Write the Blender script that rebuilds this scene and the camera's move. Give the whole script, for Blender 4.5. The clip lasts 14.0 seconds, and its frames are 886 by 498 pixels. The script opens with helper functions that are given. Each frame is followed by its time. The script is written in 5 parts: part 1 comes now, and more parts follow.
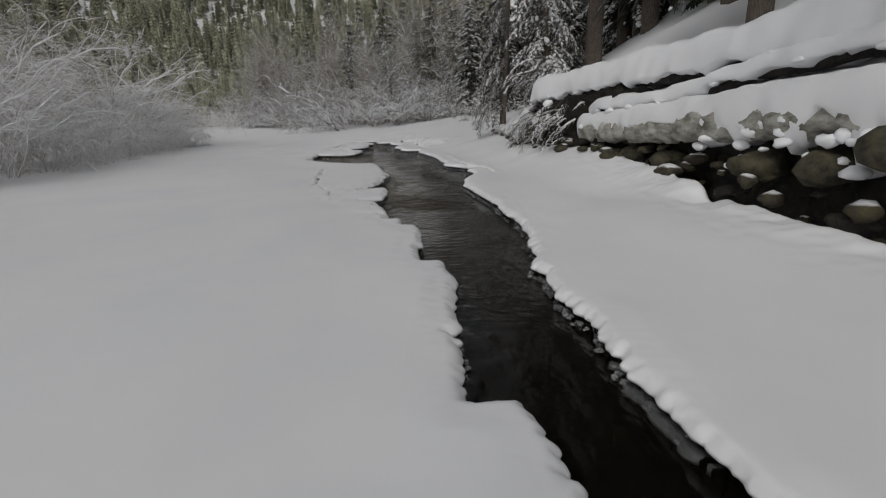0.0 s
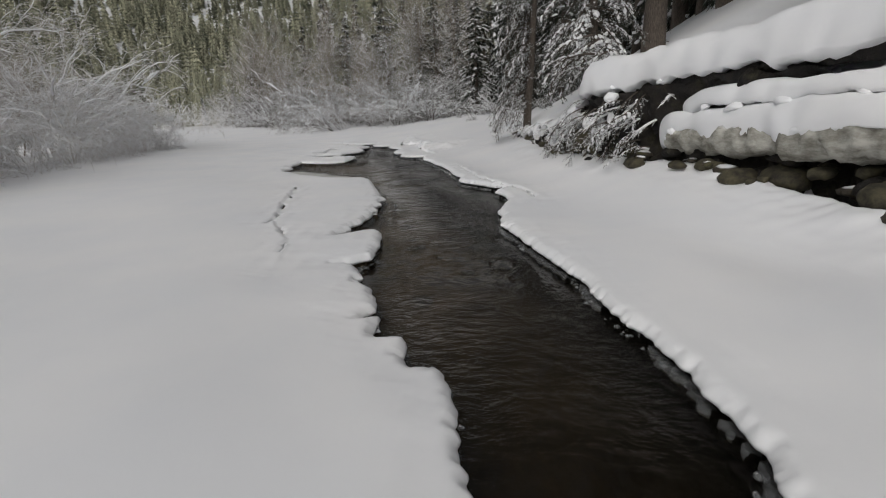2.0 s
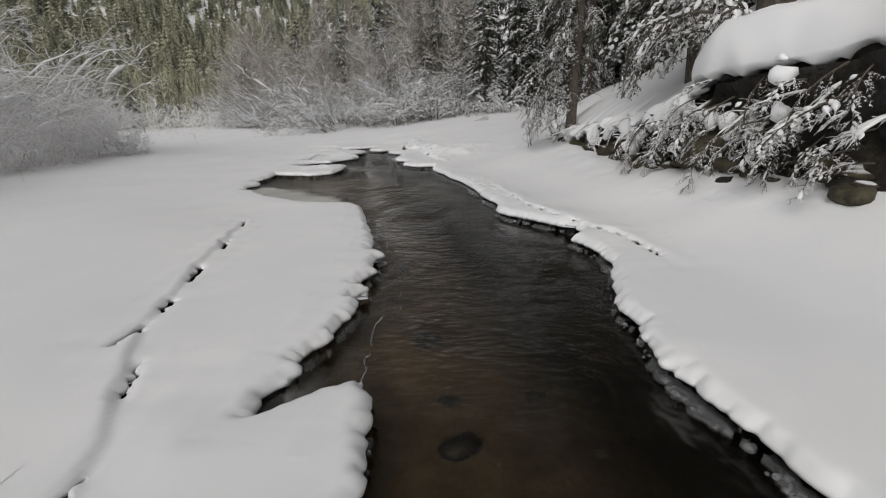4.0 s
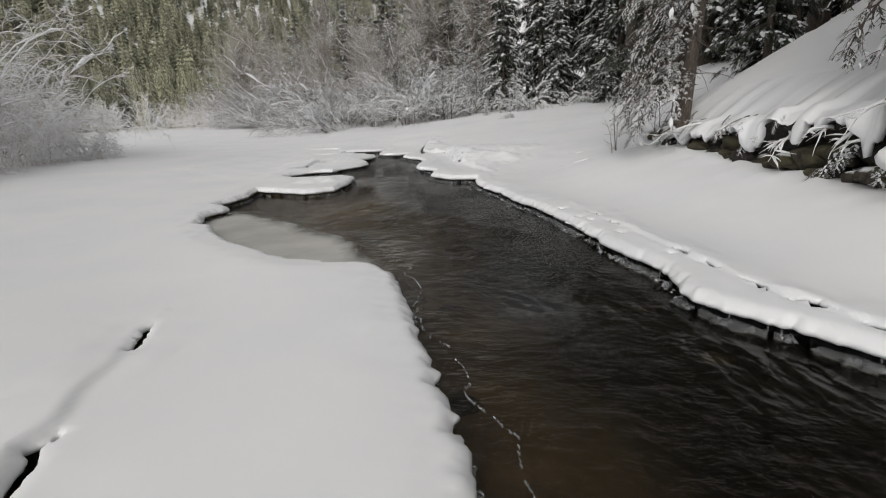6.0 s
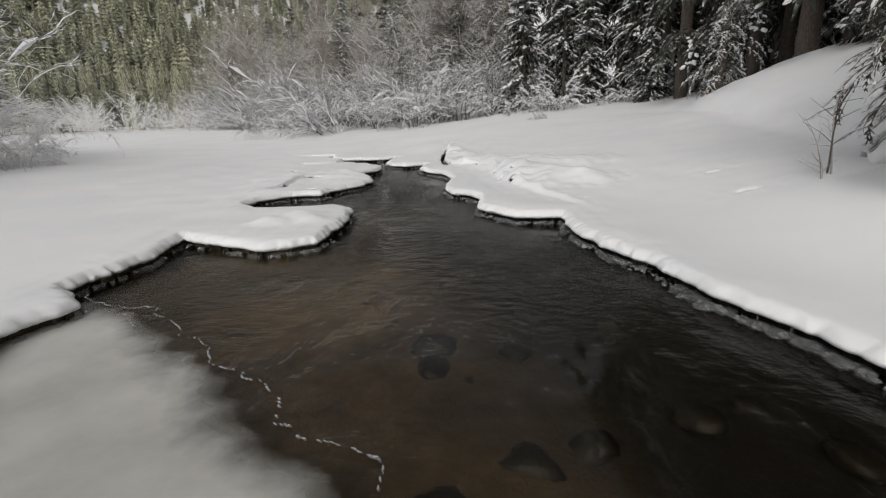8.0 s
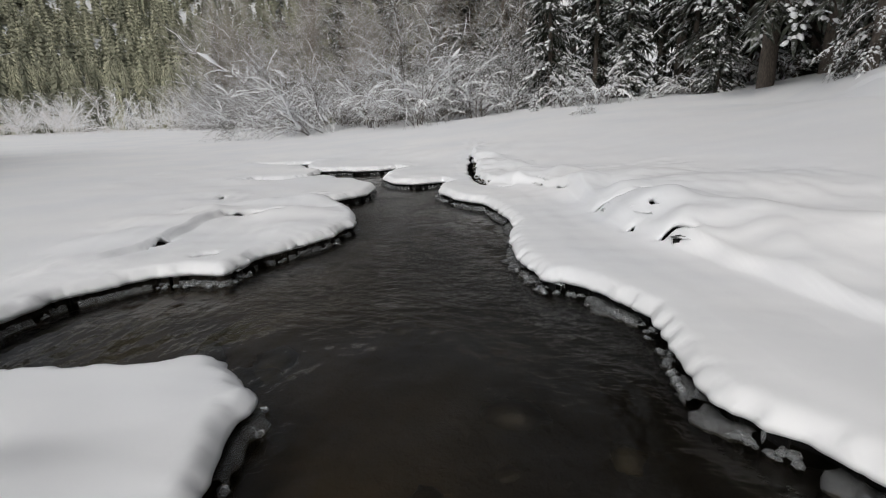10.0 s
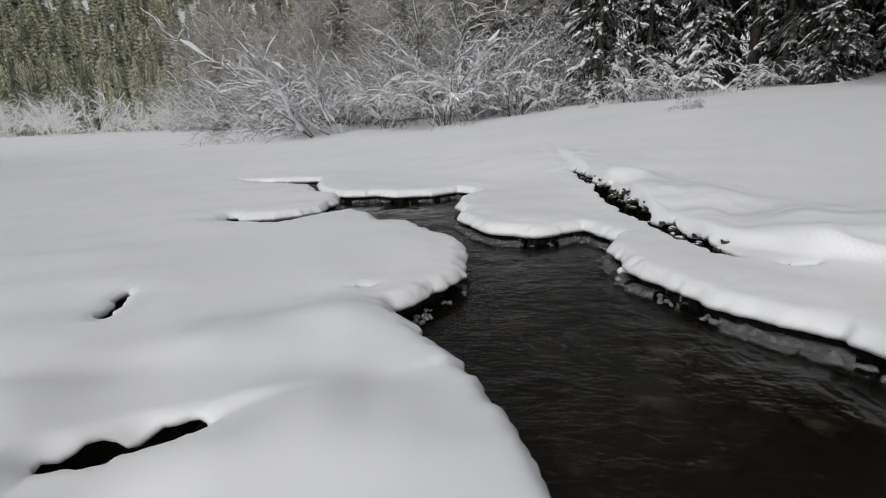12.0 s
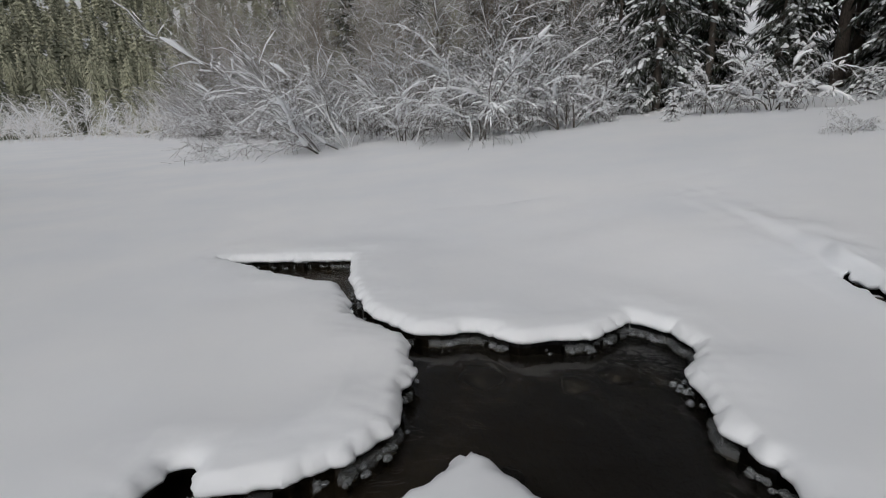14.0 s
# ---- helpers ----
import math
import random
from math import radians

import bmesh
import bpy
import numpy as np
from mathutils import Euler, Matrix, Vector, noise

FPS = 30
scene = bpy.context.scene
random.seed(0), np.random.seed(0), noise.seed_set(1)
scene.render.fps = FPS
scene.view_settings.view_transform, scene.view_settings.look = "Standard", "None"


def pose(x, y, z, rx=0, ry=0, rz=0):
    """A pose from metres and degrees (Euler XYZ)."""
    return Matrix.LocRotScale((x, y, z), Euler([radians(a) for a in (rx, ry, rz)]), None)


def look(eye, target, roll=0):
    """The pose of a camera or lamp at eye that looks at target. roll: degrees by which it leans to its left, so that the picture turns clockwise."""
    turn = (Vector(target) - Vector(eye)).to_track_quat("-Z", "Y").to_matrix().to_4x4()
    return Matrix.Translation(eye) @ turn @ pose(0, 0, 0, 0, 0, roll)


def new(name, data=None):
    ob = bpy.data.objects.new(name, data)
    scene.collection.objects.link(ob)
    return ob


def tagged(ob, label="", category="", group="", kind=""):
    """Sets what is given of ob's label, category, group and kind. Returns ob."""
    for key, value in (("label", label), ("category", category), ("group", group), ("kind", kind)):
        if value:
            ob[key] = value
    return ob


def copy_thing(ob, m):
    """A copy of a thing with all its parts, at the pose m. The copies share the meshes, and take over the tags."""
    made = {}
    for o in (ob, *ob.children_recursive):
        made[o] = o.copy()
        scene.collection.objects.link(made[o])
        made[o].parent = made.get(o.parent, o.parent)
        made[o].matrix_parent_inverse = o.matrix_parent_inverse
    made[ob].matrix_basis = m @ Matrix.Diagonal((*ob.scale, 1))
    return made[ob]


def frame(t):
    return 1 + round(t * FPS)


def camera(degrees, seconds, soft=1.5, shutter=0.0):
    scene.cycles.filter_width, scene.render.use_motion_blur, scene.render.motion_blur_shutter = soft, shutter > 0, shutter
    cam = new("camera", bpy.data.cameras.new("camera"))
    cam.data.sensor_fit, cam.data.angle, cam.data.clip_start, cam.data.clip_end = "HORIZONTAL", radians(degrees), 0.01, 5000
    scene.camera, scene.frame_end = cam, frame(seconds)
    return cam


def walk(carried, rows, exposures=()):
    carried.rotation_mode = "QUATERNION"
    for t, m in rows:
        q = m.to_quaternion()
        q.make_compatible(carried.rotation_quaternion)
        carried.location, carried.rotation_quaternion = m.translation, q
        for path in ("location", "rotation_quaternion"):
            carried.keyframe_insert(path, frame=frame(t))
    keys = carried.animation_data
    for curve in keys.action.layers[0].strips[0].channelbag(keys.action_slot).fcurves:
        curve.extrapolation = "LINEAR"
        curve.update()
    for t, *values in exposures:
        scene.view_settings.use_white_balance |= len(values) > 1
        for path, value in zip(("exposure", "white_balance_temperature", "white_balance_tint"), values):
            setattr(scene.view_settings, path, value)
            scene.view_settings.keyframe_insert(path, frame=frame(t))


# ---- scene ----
cam = camera(86.0, 14.0, soft=1.1)
EXPOSURES = [(0, -0.8, 6500, 10), (1, -0.62, 6520, 10), (2, -0.52, 6540, 10), (4.5, -0.3, 6600, 10), (8, -0.15, 6620, 10), (11, -0.15, 6400, 10), (12, -0.28, 6360, 10), (13, -0.38, 6330, 10), (14, -0.5, 6320, 10)]
PATH = [
    (0, (1.955, -11.324, 1.998), (1.891, -9.4, 1.454), -2.4),
    (0.5, (1.839, -9.987, 2.03), (1.776, -8.064, 1.485), -2.4),
    (1, (1.673, -8.637, 2.03), (1.61, -6.714, 1.484), -2.4),
    (1.5, (1.511, -7.251, 2.015), (1.447, -5.329, 1.468), -2.5),
    (2, (1.328, -5.877, 2.022), (1.266, -3.955, 1.473), -2.4),
    (2.2, (1.263, -5.311, 2.002), (1.2, -3.389, 1.455), -2.5),
    (4.3, (0.362, 0.45, 1.896), (0.302, 2.373, 1.35), -2.5),
    (4.5, (0.194, 0.949, 1.896), (0.132, 2.873, 1.351), -2.5),
    (5, (-0.234, 2.209, 1.866), (-0.3, 4.132, 1.319), -2.7),
    (5.5, (-0.563, 3.562, 1.796), (-0.63, 5.484, 1.251), -2.8),
    (6, (-0.837, 5.065, 1.74), (-0.9, 6.988, 1.195), -2.6),
    (6.5, (-1.061, 6.627, 1.726), (-1.122, 8.55, 1.182), -2.5),
    (7, (-1.366, 8.121, 1.698), (-1.426, 10.046, 1.156), -2.4),
    (7.5, (-1.727, 9.565, 1.672), (-1.786, 11.49, 1.131), -2.2),
    (8, (-2.048, 11.019, 1.624), (-2.105, 12.945, 1.088), -2.2),
    (8.2, (-2.136, 11.647, 1.583), (-2.193, 13.574, 1.051), -2.0),
    (10.3, (-3.167, 18.91, 1.346), (-3.222, 20.836, 0.812), -2.2),
    (10.5, (-3.357, 19.504, 1.337), (-3.411, 21.431, 0.805), -2.2),
    (11, (-3.83, 20.915, 1.342), (-3.886, 22.841, 0.809), -2.3),
    (11.5, (-4.33, 22.289, 1.304), (-4.388, 24.217, 0.774), -2.3),
    (12, (-4.797, 23.596, 1.285), (-4.855, 25.524, 0.755), -2.3),
    (12.5, (-5.255, 24.899, 1.312), (-5.313, 26.826, 0.779), -2.4),
    (13, (-5.701, 26.166, 1.456), (-5.758, 28.093, 0.924), -2.4),
    (13.5, (-6.135, 27.337, 1.73), (-6.188, 29.264, 1.199), -2.4),
    (14, (-6.54, 28.441, 1.985), (-6.589, 30.368, 1.452), -2.4),
]
walk(cam, [(t, look(eye, target, roll)) for t, eye, target, roll in PATH], EXPOSURES)
# ---- world, sun ----
world = bpy.data.worlds.new("world")
scene.world = world
world.use_nodes = True
wn = world.node_tree
sky = wn.nodes.new("ShaderNodeTexSky")
sky.sky_type, sky.sun_disc = "NISHITA", False
sky.sun_elevation, sky.sun_rotation = radians(38), radians(200)
sky.dust_density = 4.0
grey = wn.nodes.new("ShaderNodeHueSaturation")
grey.inputs["Saturation"].default_value = 0.16
wn.links.new(sky.outputs[0], grey.inputs["Color"])
wn.links.new(grey.outputs[0], wn.nodes["Background"].inputs[0])
wn.nodes["Background"].inputs[1].default_value = 0.12
sun_data = bpy.data.lights.new("sun", "SUN")
sun_data.energy, sun_data.angle, sun_data.color = 0.7, radians(40), (1.0, 0.96, 0.9)
new("sun", sun_data).matrix_world = look((0, 0, 60), (10, 27, 25))

# ---- materials ----


def material(name, rough=0.6, **sockets):
    m = bpy.data.materials.new(name)
    m.use_nodes = True
    b = m.node_tree.nodes["Principled BSDF"]
    b.inputs["Roughness"].default_value = rough
    for key, value in sockets.items():
        b.inputs[key.replace("_", " ")].default_value = value
    return m, m.node_tree, b


def noise_node(tree, scale, detail=4.0, rough=0.6, stretch=None):
    coord = tree.nodes.new("ShaderNodeTexCoord")
    tex = tree.nodes.new("ShaderNodeTexNoise")
    tex.inputs["Scale"].default_value, tex.inputs["Detail"].default_value = scale, detail
    tex.inputs["Roughness"].default_value = rough
    if stretch:
        mapping = tree.nodes.new("ShaderNodeMapping")
        mapping.inputs["Scale"].default_value = stretch
        tree.links.new(coord.outputs["Object"], mapping.inputs[0])
        tree.links.new(mapping.outputs[0], tex.inputs["Vector"])
    else:
        tree.links.new(coord.outputs["Object"], tex.inputs["Vector"])
    return tex


def ramp(tree, source, stops):
    r = tree.nodes.new("ShaderNodeValToRGB")
    el = r.color_ramp.elements
    while len(el) < len(stops):
        el.new(0.5)
    for e, (at, colour) in zip(el, stops):
        e.position, e.color = at, (*colour, 1)
    tree.links.new(source, r.inputs[0])
    return r


def bump(tree, b, source, strength, distance, before=None):
    n = tree.nodes.new("ShaderNodeBump")
    n.inputs["Strength"].default_value, n.inputs["Distance"].default_value = strength, distance
    tree.links.new(source, n.inputs["Height"])
    if before:
        tree.links.new(before.outputs[0], n.inputs["Normal"])
    tree.links.new(n.outputs[0], b.inputs["Normal"])
    return n


def mix(tree, factor, one, two):
    n = tree.nodes.new("ShaderNodeMix")
    n.data_type = "RGBA"
    tree.links.new(factor, n.inputs["Factor"])
    for source, socket in ((one, n.inputs[6]), (two, n.inputs[7])):
        if isinstance(source, tuple):
            socket.default_value = (*source, 1)
        else:
            tree.links.new(source, socket)
    return n.outputs[2]


def upward(tree, low, high):
    """How far a face looks up, 0 at low and 1 at high, broken by noise: where snow stays."""
    geo = tree.nodes.new("ShaderNodeNewGeometry")
    sep = tree.nodes.new("ShaderNodeSeparateXYZ")
    tree.links.new(geo.outputs["Normal"], sep.inputs[0])
    rng = tree.nodes.new("ShaderNodeMapRange")
    rng.inputs[1].default_value, rng.inputs[2].default_value = low, high
    tree.links.new(sep.outputs[2], rng.inputs[0])
    return rng.outputs[0]


SNOW = (0.84, 0.85, 0.87)


def make_snow():
    m, t, b = material("snow", 0.55)
    big = noise_node(t, 0.35, 3)
    c = ramp(t, big.outputs[0], [(0.3, (0.80, 0.815, 0.84)), (0.7, (0.87, 0.87, 0.875))])
    t.links.new(c.outputs[0], b.inputs["Base Color"])
    soft = bump(t, b, noise_node(t, 1.7, 3, 0.5).outputs[0], 0.16, 0.05)
    bump(t, b, noise_node(t, 45, 3).outputs[0], 0.05, 0.004, soft)
    return m


def make_water():
    m, t, b = material("water", 0.02, IOR=1.26, Transmission_Weight=1.0)
    tint = ramp(t, noise_node(t, 0.5, 2).outputs[0], [(0.3, (0.16, 0.13, 0.085)), (0.7, (0.50, 0.41, 0.28))])
    t.links.new(tint.outputs[0], b.inputs["Base Color"])
    # patches of quick and of quiet water
    calm = ramp(t, noise_node(t, 0.22, 2).outputs[0], [(0.42, (0.06,) * 3), (0.62, (1.0,) * 3)])
    small = noise_node(t, 5.0, 4, 0.6, (0.9, 1.35, 1))
    ripple = t.nodes.new("ShaderNodeMath")
    ripple.operation = "MULTIPLY"
    t.links.new(calm.outputs[0], ripple.inputs[0])
    t.links.new(small.outputs[0], ripple.inputs[1])
    long = bump(t, b, noise_node(t, 1.5, 3, 0.5, (1.5, 0.8, 1)).outputs[0], 0.55, 0.11)
    bump(t, b, ripple.outputs[0], 1.0, 0.06, long)
    return m


def make_bed():
    m, t, b = material("stream_bed", 0.8)
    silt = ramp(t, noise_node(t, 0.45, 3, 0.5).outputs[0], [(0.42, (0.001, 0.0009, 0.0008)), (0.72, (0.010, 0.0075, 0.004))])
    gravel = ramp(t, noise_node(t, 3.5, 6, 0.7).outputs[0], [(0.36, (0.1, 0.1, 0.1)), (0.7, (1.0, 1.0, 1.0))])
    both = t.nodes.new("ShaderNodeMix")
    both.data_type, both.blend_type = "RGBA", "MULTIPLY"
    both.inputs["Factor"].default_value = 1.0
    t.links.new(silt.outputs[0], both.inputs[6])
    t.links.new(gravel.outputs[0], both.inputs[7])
    # Dark east, pale west: the water's reflections put into the bed's colour.
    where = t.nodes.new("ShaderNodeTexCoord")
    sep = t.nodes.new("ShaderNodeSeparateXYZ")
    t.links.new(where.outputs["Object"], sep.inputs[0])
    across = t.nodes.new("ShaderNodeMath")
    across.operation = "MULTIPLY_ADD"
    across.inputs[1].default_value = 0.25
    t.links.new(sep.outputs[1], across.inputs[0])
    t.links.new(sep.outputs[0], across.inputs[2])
    bright_side = t.nodes.new("ShaderNodeMapRange")
    bright_side.inputs[1].default_value, bright_side.inputs[2].default_value = 2.6, 0.9
    t.links.new(across.outputs[0], bright_side.inputs[0])
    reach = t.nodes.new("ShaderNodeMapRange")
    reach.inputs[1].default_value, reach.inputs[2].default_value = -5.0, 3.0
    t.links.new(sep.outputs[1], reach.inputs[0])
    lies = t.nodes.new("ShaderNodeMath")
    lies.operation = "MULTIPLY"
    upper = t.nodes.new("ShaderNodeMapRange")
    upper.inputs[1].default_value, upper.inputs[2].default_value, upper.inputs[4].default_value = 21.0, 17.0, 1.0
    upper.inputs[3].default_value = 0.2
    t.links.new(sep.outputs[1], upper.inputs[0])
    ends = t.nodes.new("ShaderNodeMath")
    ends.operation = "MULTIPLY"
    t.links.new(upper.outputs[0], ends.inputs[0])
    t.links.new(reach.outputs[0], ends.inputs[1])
    t.links.new(bright_side.outputs[0], lies.inputs[0])
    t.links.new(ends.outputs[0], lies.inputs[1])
    bright_sand = ramp(t, noise_node(t, 1.6, 6, 0.7).outputs[0], [(0.3, (0.05, 0.038, 0.022)), (0.7, (0.17, 0.13, 0.08))])
    whole = mix(t, lies.outputs[0], both.outputs[2], bright_sand.outputs[0])
    t.links.new(whole, b.inputs["Base Color"])
    bump(t, b, noise_node(t, 14, 4).outputs[0], 0.6, 0.04)
    return m


def make_stone():
    m, t, b = material("wet_stone", 0.45)
    info = t.nodes.new("ShaderNodeObjectInfo")
    tone = ramp(t, info.outputs["Random"], [(0.0, (0.004, 0.0035, 0.0025)), (0.8, (0.012, 0.010, 0.006)), (1.0, (0.045, 0.038, 0.016))])
    dark = mix(t, noise_node(t, 9, 5).outputs[0], tone.outputs[0], (0.009, 0.008, 0.006))
    t.links.new(dark, b.inputs["Base Color"])
    bump(t, b, noise_node(t, 22, 5).outputs[0], 0.5, 0.02)
    return m


def make_rock():
    m, t, b = material("mossy_rock", 0.75)
    base = ramp(t, noise_node(t, 3, 6).outputs[0], [(0.3, (0.015, 0.012, 0.009)), (0.5, (0.05, 0.04, 0.028)), (0.62, (0.065, 0.06, 0.022)), (0.75, (0.13, 0.115, 0.09))])
    c = mix(t, upward(t, 0.7, 0.9), base.outputs[0], SNOW)
    t.links.new(c, b.inputs["Base Color"])
    bump(t, b, noise_node(t, 12, 6).outputs[0], 0.7, 0.06)
    return m


def make_shaded_rock():
    m, t, b = material("shaded_rock", 0.7)
    # Earth and rock taken near black: the gap's shade is in the colour.
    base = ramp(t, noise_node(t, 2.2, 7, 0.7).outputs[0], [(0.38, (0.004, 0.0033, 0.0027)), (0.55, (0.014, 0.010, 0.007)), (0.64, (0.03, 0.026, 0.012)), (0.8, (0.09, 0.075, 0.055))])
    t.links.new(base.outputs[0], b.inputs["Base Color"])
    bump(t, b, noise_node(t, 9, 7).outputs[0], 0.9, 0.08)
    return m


def make_bark(name, one, two, snow=True, low=0.45, high=0.7, stretch=(14, 14, 2.5)):
    m, t, b = material(name, 0.85)
    tex = noise_node(t, 3, 5, 0.65, stretch)
    c = ramp(t, tex.outputs[0], [(0.35, one), (0.65, two)]).outputs[0]
    if snow:
        c = mix(t, upward(t, low, high), c, SNOW)
    t.links.new(c, b.inputs["Base Color"])
    bump(t, b, tex.outputs[0], 0.6, 0.03)
    return m


def make_needles(name, one, two, low=0.62, high=0.9, spotted=False, patch=(0.42, 0.6)):
    m, t, b = material(name, 0.7)
    if spotted:
        geo = t.nodes.new("ShaderNodeNewGeometry")
        c = ramp(t, geo.outputs["Random Per Island"], [(0.0, one), (1.0, two)]).outputs[0]
        c = mix(t, upward(t, low, high), c, SNOW)
    else:
        c = ramp(t, noise_node(t, 2.5, 4).outputs[0], [(0.3, one), (0.7, two)]).outputs[0]
        held = ramp(t, noise_node(t, 3.2, 4, 0.7).outputs[0], [(patch[0], (0.0,) * 3), (patch[1], (1.0,) * 3)])
        lies = t.nodes.new("ShaderNodeMath")
        lies.operation = "MULTIPLY"
        t.links.new(held.outputs[0], lies.inputs[0])
        t.links.new(upward(t, low, high), lies.inputs[1])
        c = mix(t, lies.outputs[0], c, SNOW)
    t.links.new(c, b.inputs["Base Color"])
    return m


def make_ice():
    m, t, b = material("clear_ice", 0.16, IOR=1.31, Transmission_Weight=0.88)
    b.inputs["Base Color"].default_value = (0.68, 0.70, 0.71, 1)
    bump(t, b, noise_node(t, 30, 3).outputs[0], 0.4, 0.02)
    return m


def make_skin(name, most):
    m, t, b = material(name, 0.3, IOR=1.31)
    cloud = noise_node(t, 0.9, 5, 0.6)
    c = ramp(t, cloud.outputs[0], [(0.3, (0.36, 0.355, 0.33)), (0.7, (0.56, 0.555, 0.53))])
    t.links.new(c.outputs[0], b.inputs["Base Color"])
    thick = t.nodes.new("ShaderNodeAttribute")
    thick.attribute_name = "thickness"
    blur = t.nodes.new("ShaderNodeMath")
    blur.operation = "MULTIPLY_ADD"
    t.links.new(cloud.outputs[0], blur.inputs[0])
    blur.inputs[1].default_value = 0.7
    t.links.new(thick.outputs["Fac"], blur.inputs[2])
    a = ramp(t, blur.outputs[0], [(0.56, (0.0, 0.0, 0.0)), (0.82, (0.7 * most,) * 3), (1.0, (most,) * 3)])
    t.links.new(a.outputs[0], b.inputs["Alpha"])
    bump(t, b, noise_node(t, 6, 4).outputs[0], 0.1, 0.02)
    return m


snow_mat, water_mat, bed_mat, stone_mat, rock_mat = make_snow(), make_water(), make_bed(), make_stone(), make_rock()
shaded_rock_mat = make_shaded_rock()
moss_mat = make_bark("mossy_stone", (0.016, 0.013, 0.009), (0.085, 0.075, 0.042), False, 0, 1, (1.5, 1.5, 1.5))
ice_mat, skin_mat = make_ice(), make_skin("frosted_ice", 0.97)
strip_mat = make_skin("thin_ice", 0.5)
bark_mat = make_bark("spruce_bark", (0.045, 0.036, 0.029), (0.15, 0.122, 0.10), False)
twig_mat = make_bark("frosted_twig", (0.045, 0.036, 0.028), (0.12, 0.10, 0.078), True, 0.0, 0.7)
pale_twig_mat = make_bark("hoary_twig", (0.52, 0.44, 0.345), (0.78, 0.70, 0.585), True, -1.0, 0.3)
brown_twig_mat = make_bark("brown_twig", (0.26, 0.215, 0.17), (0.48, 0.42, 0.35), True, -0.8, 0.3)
log_mat = make_bark("icy_log", (0.13, 0.12, 0.095), (0.50, 0.49, 0.44), True, 0.6, 0.85, (1.2, 0.7, 1.6))
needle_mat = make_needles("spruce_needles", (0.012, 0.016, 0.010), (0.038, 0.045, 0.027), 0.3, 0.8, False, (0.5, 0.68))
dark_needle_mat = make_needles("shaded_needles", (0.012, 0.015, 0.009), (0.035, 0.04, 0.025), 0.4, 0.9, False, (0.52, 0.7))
frost_needle_mat = make_needles("frosted_needles", (0.03, 0.032, 0.022), (0.085, 0.088, 0.062), 0.0, 0.75, False, (0.3, 0.55))
# Paler than the front twigs: distance haze is put into the colour.
haze_twig_mat = make_bark("hazed_twig", (0.15, 0.12, 0.088), (0.33, 0.275, 0.21), True, 0.0, 1.0)


def make_far_needles():
    """Olive conifers, each lighter or darker, mottled by their boughs and some frost."""
    m, t, b = material("far_needles", 0.8)
    geo = t.nodes.new("ShaderNodeNewGeometry")
    # Paled for distance; the tone spread paints in lit crowns and dark gaps.
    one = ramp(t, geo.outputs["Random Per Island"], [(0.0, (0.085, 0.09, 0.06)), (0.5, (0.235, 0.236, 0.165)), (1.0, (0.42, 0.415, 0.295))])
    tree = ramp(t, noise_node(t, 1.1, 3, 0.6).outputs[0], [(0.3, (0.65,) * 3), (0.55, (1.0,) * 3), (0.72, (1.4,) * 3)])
    both = t.nodes.new("ShaderNodeMix")
    both.data_type, both.blend_type = "RGBA", "MULTIPLY"
    both.inputs["Factor"].default_value = 1.0
    t.links.new(one.outputs[0], both.inputs[6])
    t.links.new(tree.outputs[0], both.inputs[7])
    t.links.new(both.outputs[2], b.inputs["Base Color"])
    return m


far_needle_mat = make_far_needles()

# ---- helpers of the scene ----


def mesh_object(name, verts, faces, mat, parent=None, label="", smooth=True):
    me = bpy.data.meshes.new(name)
    me.from_pydata(np.array([tuple(v) for v in verts], float), [], faces)
    me.materials.append(mat)
    if smooth:
        me.polygons.foreach_set("use_smooth", [True] * len(me.polygons))
    me.update()
    ob = new(name, me)
    if parent:
        ob.parent = parent
    if label:
        ob["label"] = label
    return ob


def part(name, bm, mat, parent, label="", smooth=True):
    me = bpy.data.meshes.new(name)
    bm.to_mesh(me)
    bm.free()
    me.materials.append(mat)
    if smooth:
        me.polygons.foreach_set("use_smooth", [True] * len(me.polygons))
    ob = new(name, me)
    ob.parent = parent
    if label:
        ob["label"] = label
    return ob


